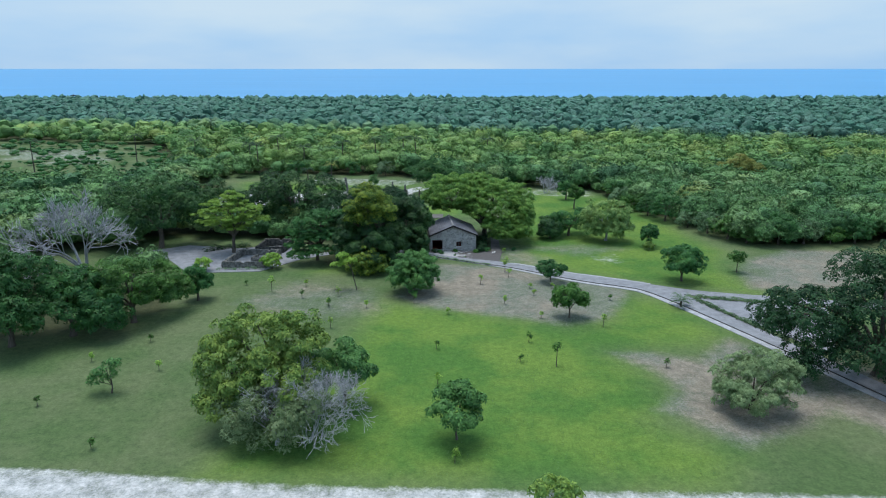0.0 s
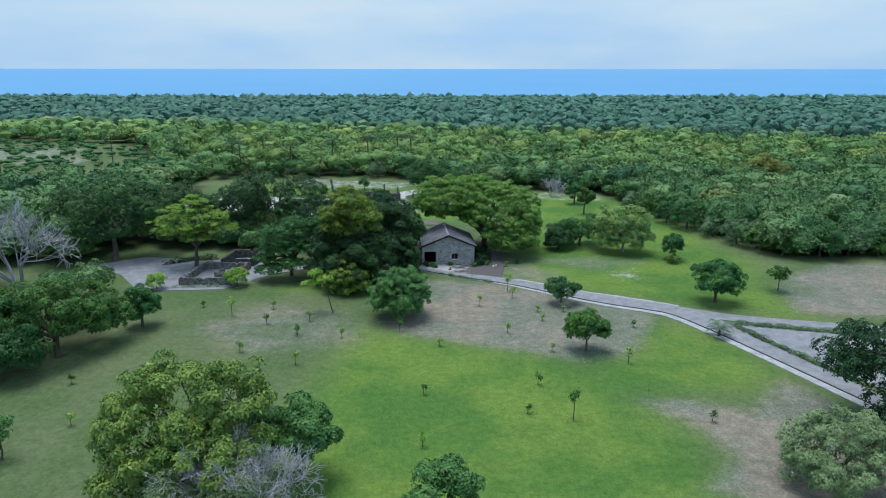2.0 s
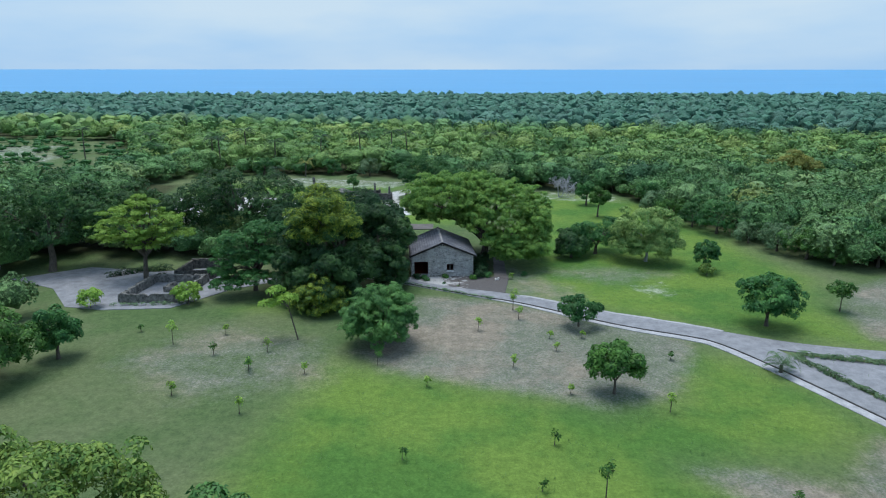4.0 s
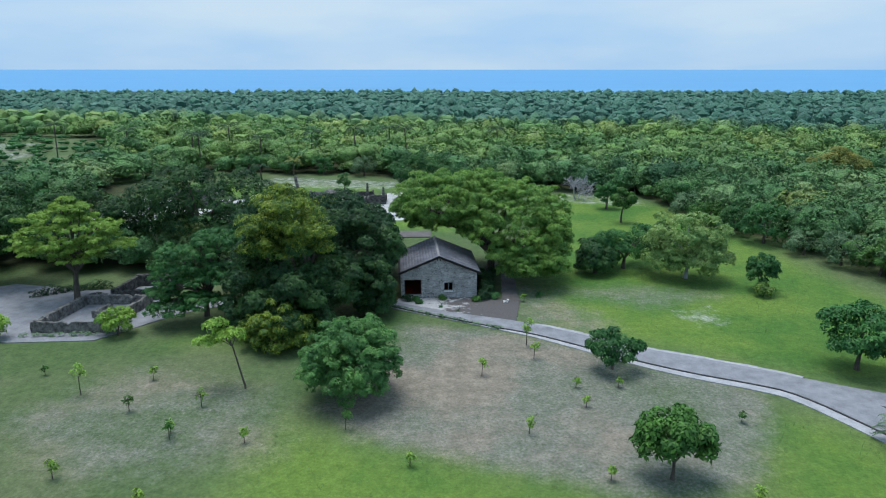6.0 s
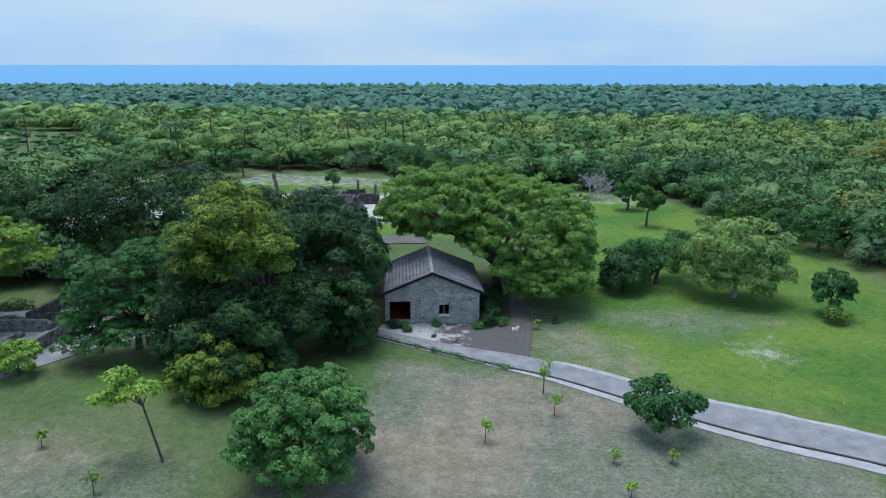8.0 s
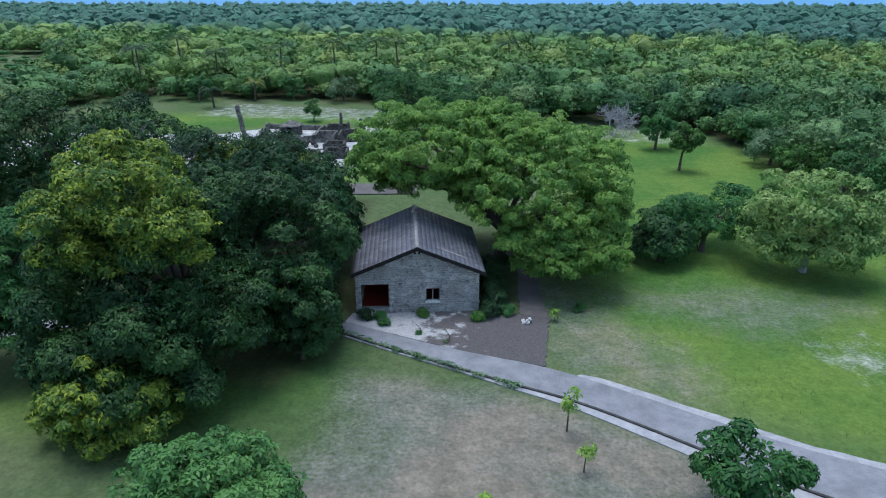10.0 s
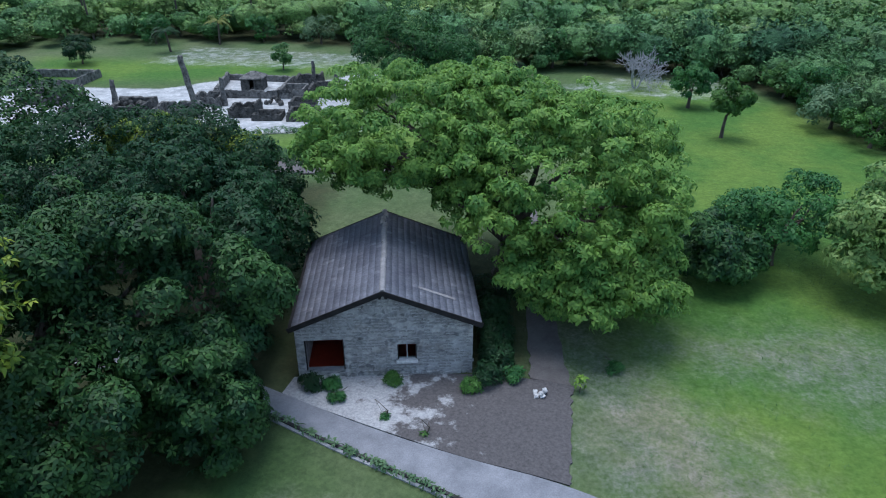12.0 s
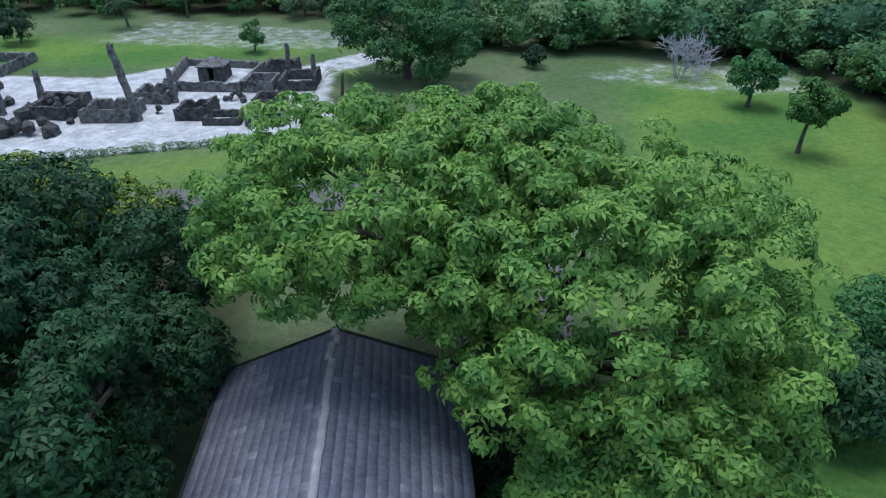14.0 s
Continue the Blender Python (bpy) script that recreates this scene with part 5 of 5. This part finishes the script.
def ragged_wall(a, b, h0, h1, thick, seed, material, parent, steps=None, name="wall"):
    """A broken masonry wall from a to b: lumpy faces and a crumbling top."""
    rng = random.Random(seed)
    a, b = Vector((*a, 0)), Vector((*b, 0))
    d = b - a
    n = steps or max(3, int(d.length / 0.26))
    side = Vector((-d.y, d.x, 0)).normalized() * thick / 2
    bm = bmesh.new()
    cols = []
    for i in range(n + 1):
        p = a.lerp(b, i / n)
        h = h0 + (h1 - h0) * i / n + rng.uniform(-0.05, 0.05) - (0.3 * h0 if rng.random() < 0.05 else 0)
        j = [Vector((rng.uniform(-0.04, 0.04), rng.uniform(-0.04, 0.04), 0)) for _ in range(6)]
        cols.append([bm.verts.new(q) for q in (p - side - Vector((0, 0, 0.1)), p - side + j[0] + Vector((0, 0, h * 0.5)), p - side * 0.8 + j[1] + Vector((0, 0, h)), p + side * 0.8 + j[2] + Vector((0, 0, h - rng.uniform(0, 0.1))), p + side + j[3] + Vector((0, 0, h * 0.5)), p + side - Vector((0, 0, 0.1)))])
    for c, e in zip(cols, cols[1:]):
        for k in range(6):
            bm.faces.new((c[k], c[(k + 1) % 6], e[(k + 1) % 6], e[k]))
    bm.faces.new(cols[0][::-1])
    bm.faces.new(cols[-1])
    return part(name, bm, material, parent)


def tomb(corners, heights, seed, material, label, thick=0.4, category="ruin"):
    """Walls round an open court; corners in order, one height a wall."""
    top = empty("ruin", pose(0, 0, 0), label, category, "stone ruins")
    for i, h in enumerate(heights):
        h *= 0.68 if corners[0][1] > 120 else 0.85
        if h:
            a, b = Vector(corners[i]), Vector(corners[(i + 1) % len(corners)])
            d = (b - a).normalized() * (thick * 0.5 + 0.004) if i % 2 else Vector((0, 0))
            e = (b - a).normalized() * (thick * 0.5)
            ragged_wall(a + d if i % 2 else a - e, b - d if i % 2 else b + e, h, h, thick, seed + i, material, top)
    return top


def rubble(x, y, rx, ry, n, seed, label, material, big=0.5):
    rng = random.Random(seed)
    top = empty("rubble_heap", pose(x, y, 0), label, "rubble", "stone ruins")
    for k in range(n):
        b2 = bmesh.new()
        r = rng.uniform(0.15, big)
        bmesh.ops.create_icosphere(b2, subdivisions=1, radius=r)
        for v in b2.verts:
            v.co *= rng.uniform(0.7, 1.2)
        u, w = rng.uniform(-1, 1), rng.uniform(-1, 1)
        bmesh.ops.translate(b2, verts=b2.verts, vec=(u * rx, w * ry, r * 0.5 + 0.9 * max(0, 1 - abs(u) - abs(w)) * big * 1.6))
        part("stone", b2, material, top)
    return top


def pillar(x, y, w, d, h, lean, seed, label, taper=0.6):
    """A broken standing pillar in uneven courses."""
    rng = random.Random(seed)
    b2 = bmesh.new()
    rings = []
    n = 9
    for i in range(n + 1):
        t = i / n
        k = 1 - (1 - taper) * t
        rings.append([b2.verts.new((sx * w / 2 * k + lean * t + rng.uniform(-0.05, 0.05), sy * d / 2 * k + rng.uniform(-0.05, 0.05), h * t - 0.1 + (rng.uniform(-0.25, 0.1) if i == n else 0))) for sx, sy in ((-1, -1), (0, -1.06), (1, -1), (1.06, 0), (1, 1), (0, 1.06), (-1, 1), (-1.06, 0))])
    for a, b in zip(rings, rings[1:]):
        for k in range(8):
            b2.faces.new((a[k], a[(k + 1) % 8], b[(k + 1) % 8], b[k]))
    b2.faces.new(rings[0][::-1])
    b2.faces.new(rings[-1])
    ob = part("pillar", b2, CORAL)
    ob.matrix_basis = pose(x, y, 0)
    return tagged(ob, label, "pillar", "stone ruins")


def roofed_tomb(x, y, half, h, seed, label):
    """A little square tomb: rough walls, a doorway to the south and a low hipped stone roof."""
    top = empty("tomb_house", pose(x, y, 0), label, "tomb", "stone ruins")
    t, door = 0.25, 0.26
    e = half - t / 2
    ragged_wall((-half, -e), (-door, -e), h, h, t, seed, CORAL_DARK, top)
    ragged_wall((door, -e), (half, -e), h, h, t, seed + 1, CORAL_DARK, top)
    ragged_wall((-half, e), (half, e), h, h, t, seed + 2, CORAL_DARK, top)
    for k, sx in enumerate((-1, 1)):
        ragged_wall((sx * e, -half + t + 0.004), (sx * e, half - t - 0.004), h, h, t, seed + 3 + k, CORAL_DARK, top)
    b2 = bmesh.new()
    o = half + 0.12
    low = [b2.verts.new((sx * o, sy * o, h + 0.02)) for sx, sy in ((-1, -1), (1, -1), (1, 1), (-1, 1))]
    mid = [b2.verts.new((sx * o, sy * o, h + 0.14)) for sx, sy in ((-1, -1), (1, -1), (1, 1), (-1, 1))]
    tip = [b2.verts.new((sx * 0.22, sy * 0.22, h + 0.72)) for sx, sy in ((-1, -1), (1, -1), (1, 1), (-1, 1))]
    for a, b in ((low, mid), (mid, tip)):
        for k in range(4):
            b2.faces.new((a[k], a[(k + 1) % 4], b[(k + 1) % 4], b[k]))
    b2.faces.new(low[::-1])
    b2.faces.new(tip)
    part("roof", b2, CORAL, top, "hipped grey stone roof")
    return top


tomb([(-32.9, 94.8), (-27.0, 95.0), (-26.2, 102.2), (-32.2, 102.0)], [1.2, 1.2, 1.1, 1.2], 300, CORAL, "roofless low grey ruin walls on a pale floor")
tomb([(-30.2, 103.2), (-26.0, 103.4), (-25.4, 108.0), (-29.8, 107.8)], [1.3, 1.5, 1.4, 1.3], 310, CORAL_DARK, "roofless blackened ruin chamber behind another")
tomb([(-29.6, 98.4), (-27.3, 98.5), (-27.2, 101.2), (-29.4, 101.2)], [0.8, 0, 0, 0.7], 315, CORAL, "low inner dividing walls of the ruin", 0.3)
tomb([(-24.6, 143.0), (-21.0, 143.2), (-21.2, 146.2), (-24.9, 146.0)], [1.5, 1.4, 1.4, 1.4], 320, CORAL, "square pale stone tomb enclosure", 0.3)
tomb([(-22.4, 147.7), (-19.8, 147.7), (-20.2, 150.4), (-22.6, 150.2)], [1.4, 1.4, 1.4, 1.4], 330, CORAL, "square stone tomb enclosure with a broken pillar", 0.3)
tomb([(-17.5, 143.8), (-15.2, 143.9), (-15.2, 146.6), (-17.6, 146.4)], [1.4, 1.8, 1.2, 1.3], 340, CORAL_DARK, "small dark stone tomb enclosure with notched walls", 0.3)
tomb([(-15.0, 142.8), (-12.4, 142.9), (-12.5, 144.8), (-15.1, 144.8)], [0.8, 0.8, 0.8, 0.8], 350, CORAL_DARK, "low dark stone kerbed grave", 0.28)
tomb([(-21.4, 151.4), (-14.8, 151.2), (-14.6, 158.6), (-22.6, 159.6)], [1.2, 1.2, 1.0, 1.4], 360, CORAL, "large walled stone enclosure", 0.35)
roofed_tomb(-18.3, 155.2, 1.15, 1.25, 366, "small stone tomb house with a hipped roof and open doorway")
tomb([(-14.4, 151.2), (-12.0, 151.2), (-12.0, 153.8), (-14.4, 153.8)], [1.4, 1.4, 1.4, 1.4], 370, CORAL, "square stone tomb enclosure", 0.3)
tomb([(-11.4, 151.4), (-8.4, 151.8), (-8.6, 155.4), (-11.6, 155.2)], [1.3, 1.8, 1.3, 1.3], 380, CORAL_DARK, "dark stone tomb enclosure at the yard's end", 0.3)
tomb([(-13.8, 156.2), (-11.2, 156.4), (-11.2, 158.6), (-13.8, 158.6)], [1.4, 1.9, 1.4, 1.6], 385, CORAL_DARK, "dark notched stone tomb with upright corners", 0.3)
tomb([(-12.4, 147.0), (-10.0, 147.2), (-10.2, 149.2), (-12.4, 149.2)], [1.0, 1.0, 1.0, 1.0], 390, CORAL_DARK, "low dark stone tomb", 0.3)
tomb([(-11.6, 142.6), (-9.0, 142.8), (-9.2, 145.2), (-11.6, 145)], [1.2, 1.2, 1.2, 1.2], 395, CORAL_DARK, "dark stone tomb half hidden by leaves", 0.3)
tomb([(-29.4, 143.8), (-26.0, 143.6), (-26.2, 147.2), (-29.6, 147.2)], [1.5, 1.7, 1.6, 1.2], 400, CORAL_DARK, "collapsed dark stone tomb", 0.45)
tomb([(-46, 155.2), (-38.8, 155.2), (-38.6, 160.6), (-46, 160.6)], [1.3, 1.4, 1.3, 1.3], 410, CORAL, "long low stone enclosure beside grass", 0.35)
tomb([(-41, 148), (-36.5, 148), (-36.5, 151.5), (-41, 151.5)], [1.2, 1.4, 1.2, 1.0], 420, CORAL_DARK, "low broken stone enclosure on sand", 0.35)
rubble(-28.0, 141.2, 2.6, 1.8, 26, 430, "fallen heap of dark coral stone blocks", CORAL_DARK, 0.7)
rubble(-28.5, 146.0, 2.2, 1.6, 18, 431, "broken stones inside a collapsed tomb", CORAL_DARK, 0.6)
rubble(-14.5, 149.0, 1.0, 0.7, 8, 432, "small heap of broken stone", CORAL_DARK, 0.35)
rubble(-33.5, 144.5, 1.6, 2.6, 16, 433, "scattered dark stones on pale sand", CORAL_DARK, 0.6)
rubble(-16.4, 145.2, 0.8, 0.9, 7, 434, "rubble filling a small tomb", CORAL_DARK, 0.35)
rubble(-19.6, 145.4, 0.25, 0.2, 3, 435, "loose stone on the sand", CORAL_DARK, 0.3)
pillar(-20.5, 143.6, 0.52, 0.45, 6.0, -0.9, 440, "tall leaning tapered stone pillar", 0.75)
pillar(-19.4, 148.2, 0.48, 0.45, 2.9, -0.1, 441, "broken upright stone pillar")
pillar(-32.0, 144.6, 0.5, 0.45, 3.0, 0.1, 442, "broken stone wall pier")
pillar(-31.0, 148.5, 0.5, 0.45, 2.6, 0.1, 443, "short broken stone pier")
pillar(-9.0, 155.0, 0.5, 0.5, 2.4, 0, 444, "short upright stone pier")
pillar(-12.2, 158.4, 0.45, 0.45, 2.6, 0, 445, "short upright stone pier")

# ---- trees along the edge of the woods ----
EDGE = [
    make_tree("edge_tree", (41.5, 131), [(0, 0, 2.2, 2.4, 2.3, 2.0), (0.9, 0.4, 2.9, 1.6, 1.6, 1.4)], LEAF_MID, 620, 0.32, "bushy green tree at the edge of the woods", trunk=0.14, leaflets=4, group="edge trees", seed=151),
    make_tree("edge_tree", (46.0, 121), [(0, 0, 1.9, 2.2, 2.2, 1.8), (-1.0, -0.2, 1.5, 1.8, 1.6, 1.4)], LEAF_OLIVE, 560, 0.30, "grey-green bushy tree at the edge of the woods", trunk=0.12, leaflets=4, group="edge trees", seed=152),
    make_tree("edge_tree", (52.0, 109.5), [(0, 0, 1.7, 2.5, 2.2, 1.6), (1.3, 0.2, 2.2, 1.7, 1.6, 1.3)], LEAF_GREEN, 600, 0.30, "fresh green bushy tree at the edge of the woods", trunk=0.12, leaflets=4, group="edge trees", seed=153),
]
er = random.Random(15)
for i, (x, y) in enumerate([(43.6, 126.5), (48, 116.5), (50, 112.5), (57, 108.6), (61.5, 109), (66, 108.8), (70.5, 109.4), (4.5, 166.5), (8.5, 168.5), (16.5, 167), (21, 168.5), (27, 166.5), (31.5, 165), (36.5, 163), (39.4, 152.5), (39.8, 147), (39, 141.5), (39.6, 136), (55, 112.5), (64, 112), (-33, 186), (-25, 184.5), (-16, 183), (-8, 181), (-41, 183)]):
    s = er.uniform(0.8, 1.35)
    ob = copy_thing(EDGE[i % 3], pose(x, y, 0, 0, 0, er.uniform(0, 360)))
    ob.matrix_basis = ob.matrix_basis @ Matrix.Scale(s, 4)

# ---- grass tufts on the lawns ----
gr = np.random.default_rng(33)
gx_, gy_ = gr.uniform(-30, 46, 26000), gr.uniform(42, 128, 26000)
spots = (union(LUSH[:2], gx_, gy_) > 0.3) | (gr.random(26000) < 0.12)
spots &= (union(SOIL + SAND + [YARD], gx_, gy_) < -0.3) & (np.hypot(gx_ - 2, gy_ - 104) > 8.5)
for edge_a, edge_b in ((MAIN_UP, MAIN_LO), (up_a, up_b)):
    spots &= inside(np.concatenate([edge_a, edge_b[::-1]]), gx_, gy_) < -1.1
spots &= gr.random(26000) < 0.45 + 0.55 * np.sin(gx_ * 0.7) * np.sin(gy_ * 0.6)
pos = np.stack([gx_[spots], gy_[spots], np.full(spots.sum(), 0.02)], 1)
v, f = sprays(gr, pos, unit(np.array([0, 0, 1.0]) + gr.normal(0, 0.15, pos.shape)), 0.11, 3, -1.5, 0.2)
tagged(new("grass", mesh_of("grass", v, f, GRASS_BLADE)), "short green grass tufts scattered over the lawn", "grass", kind="stuff")

# ---- woods ----
CLEAR = [
    [(-34, 30), (-30, 78), (-38, 92), (-52, 98), (-46, 113), (-37, 109), (-22, 109.5), (-12, 113), (-8, 124), (-56, 125), (-60, 160), (-58, 178), (-28, 184), (-4, 178), (2, 163), (18, 163), (34, 161), (36, 152), (38, 150), (37.5, 138), (44, 130), (47.5, 114), (51, 106), (74, 107), (66, 88), (62, 60), (66, 30)],
    [(-104, 158), (-78, 164), (-72, 178), (-100, 240), (-118, 262), (-190, 270), (-200, 200), (-140, 160)],
    [(-62, 50), (-30, 50), (-30, 88), (-44, 88), (-62, 82)],
    [(-58, 78), (-50, 86), (-46, 100), (-64, 104), (-66, 86)],
]


def core_blob(rng, lobe, shrink, k=3):
    """The close inner mass of a crown: a lumpy closed form."""
    g = np.linspace(-1, 1, k + 1)
    verts, faces = [], []
    for ax in range(3):
        for sgn in (-1, 1):
            base = len(verts)
            for u in g:
                for w in g:
                    p = [0, 0, 0]
                    p[ax], p[(ax + 1) % 3], p[(ax + 2) % 3] = sgn, u, w
                    verts.append(p)
            for a in range(k):
                for b in range(k):
                    q = (base + a * (k + 1) + b, base + (a + 1) * (k + 1) + b, base + (a + 1) * (k + 1) + b + 1, base + a * (k + 1) + b + 1)
                    q = q if sgn > 0 else q[::-1]
                    faces += [(q[0], q[1], q[2]), (q[0], q[2], q[3])]
    v = unit(np.array(verts, float))
    off = Vector(rng.uniform(-50, 50, 3))
    wob = np.array([[1 + 0.42 * noise.noise(Vector(p) * 1.7 + off) + 0.3 * noise.noise(Vector(p) * 4.1 + off)] for p in v])
    return v * wob * np.array(lobe[3:]) * shrink + np.array(lobe[:3]), np.array(faces)


def woods_template(rng, radius, height, count, size, k, clump):
    """A bushy tree crowned almost to the ground."""
    rz = height * 0.46
    lobes = [(0, 0, height - rz, radius, radius, rz)]
    for _ in range(2):
        a = rng.uniform(0, 6.28)
        lobes.append((0.6 * radius * math.cos(a), 0.6 * radius * math.sin(a), height - rz * rng.uniform(1.1, 1.4), radius * 0.65, radius * 0.65, rz * 0.7))
    p, n = crown_points(rng, lobes, count, clump, -0.4, 0.02)
    v, f = flecks(rng, p, n, size)
    return joined([(v, f), core_blob(rng, lobes[0], 0.68 if count > 100 else 0.82, k)] + ([core_blob(rng, lobes[1], 0.8, 2)] if k > 3 else []))


def scatter(rng, x0, x1, y0, y1, gap, edge):
    nx, ny = int((x1 - x0) / gap), int((y1 - y0) / gap)
    gx, gy = np.meshgrid(np.arange(nx), np.arange(ny))
    x = x0 + (gx + 0.5 * (gy % 2) + rng.uniform(-0.4, 0.4, gx.shape)) * gap
    y = y0 + (gy + rng.uniform(-0.4, 0.4, gx.shape)) * gap
    x, y = x.ravel(), y.ravel()
    seen = np.abs(x) < 26 + 0.74 * y
    ok = seen & (union(CLEAR, x, y) < -edge) & (y < 582)
    return x[ok], y[ok]


def stuff_trees(name, x, y, templates, rng, lo, hi, label, material=None, category="woods"):
    pieces, tones = [], []
    pick = rng.integers(0, len(templates), len(x))
    for k, (v, f) in enumerate(templates):
        sel = np.where(pick == k)[0]
        if not len(sel):
            continue
        a, s = rng.uniform(0, 6.28, len(sel)), rng.uniform(lo, hi, len(sel))
        c, sn = np.cos(a) * s, np.sin(a) * s
        vx = v[None, :, 0] * c[:, None] - v[None, :, 1] * sn[:, None] + x[sel][:, None]
        vy = v[None, :, 0] * sn[:, None] + v[None, :, 1] * c[:, None] + y[sel][:, None]
        vz = v[None, :, 2] * (s * rng.uniform(0.8, 1.15, len(sel)))[:, None]
        allv = np.stack([vx, vy, vz], -1).reshape(-1, 3)
        allf = (np.asarray(f)[None] + (np.arange(len(sel)) * len(v))[:, None, None]).reshape(-1, 3)
        pieces.append((allv, allf))
        tones.append(np.repeat(rng.random(len(sel)), len(v)))
    v, f = joined(pieces)
    me = mesh_of(name, v, f, material or WOODS, True)
    me.attributes.new("tone", "FLOAT", "POINT").data.foreach_set("value", np.concatenate(tones).astype(np.float32))
    return tagged(new(name, me), label, category, kind="stuff")


wr = np.random.default_rng(77)
close_t = [woods_template(wr, 2.3, 4.0, 600, 0.33, 3, 0.2) for _ in range(9)]
near_t = [woods_template(wr, 2.5, 4.0, 280, 0.44, 3, 0.22) for _ in range(9)]
mid_t = [woods_template(wr, 3.0, 5.0, 155, 0.62, 3, 0.26) for _ in range(9)]
far_t = [woods_template(wr, 3.3, 6.3, 28, 0.9, 2, 0.34) for _ in range(9)]
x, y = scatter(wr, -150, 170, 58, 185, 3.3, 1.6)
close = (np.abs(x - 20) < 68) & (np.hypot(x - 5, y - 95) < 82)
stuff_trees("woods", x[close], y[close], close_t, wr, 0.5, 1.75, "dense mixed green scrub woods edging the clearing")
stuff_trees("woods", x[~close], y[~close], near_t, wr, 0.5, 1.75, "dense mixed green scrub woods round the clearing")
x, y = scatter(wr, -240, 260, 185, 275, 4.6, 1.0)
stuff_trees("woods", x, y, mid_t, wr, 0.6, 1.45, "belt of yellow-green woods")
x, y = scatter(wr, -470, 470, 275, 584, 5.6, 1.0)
stuff_trees("woods", x, y, far_t, wr, 0.75, 1.2, "dark far woods along the shore with haze in their colour")
x = wr.uniform(-200, -70, 900)
y = wr.uniform(156, 272, 900)
ok = (inside(CLEAR[1], x, y) > 0) & (wr.random(900) < 0.75)
stuff_trees("scrub", x[ok], y[ok], [woods_template(wr, 1.3, 1.3, 60, 0.35, 2, 0.5) for _ in range(4)], wr, 0.4, 1.4, "low green scrub on open sandy ground", LEAF_MID, category="scrub")
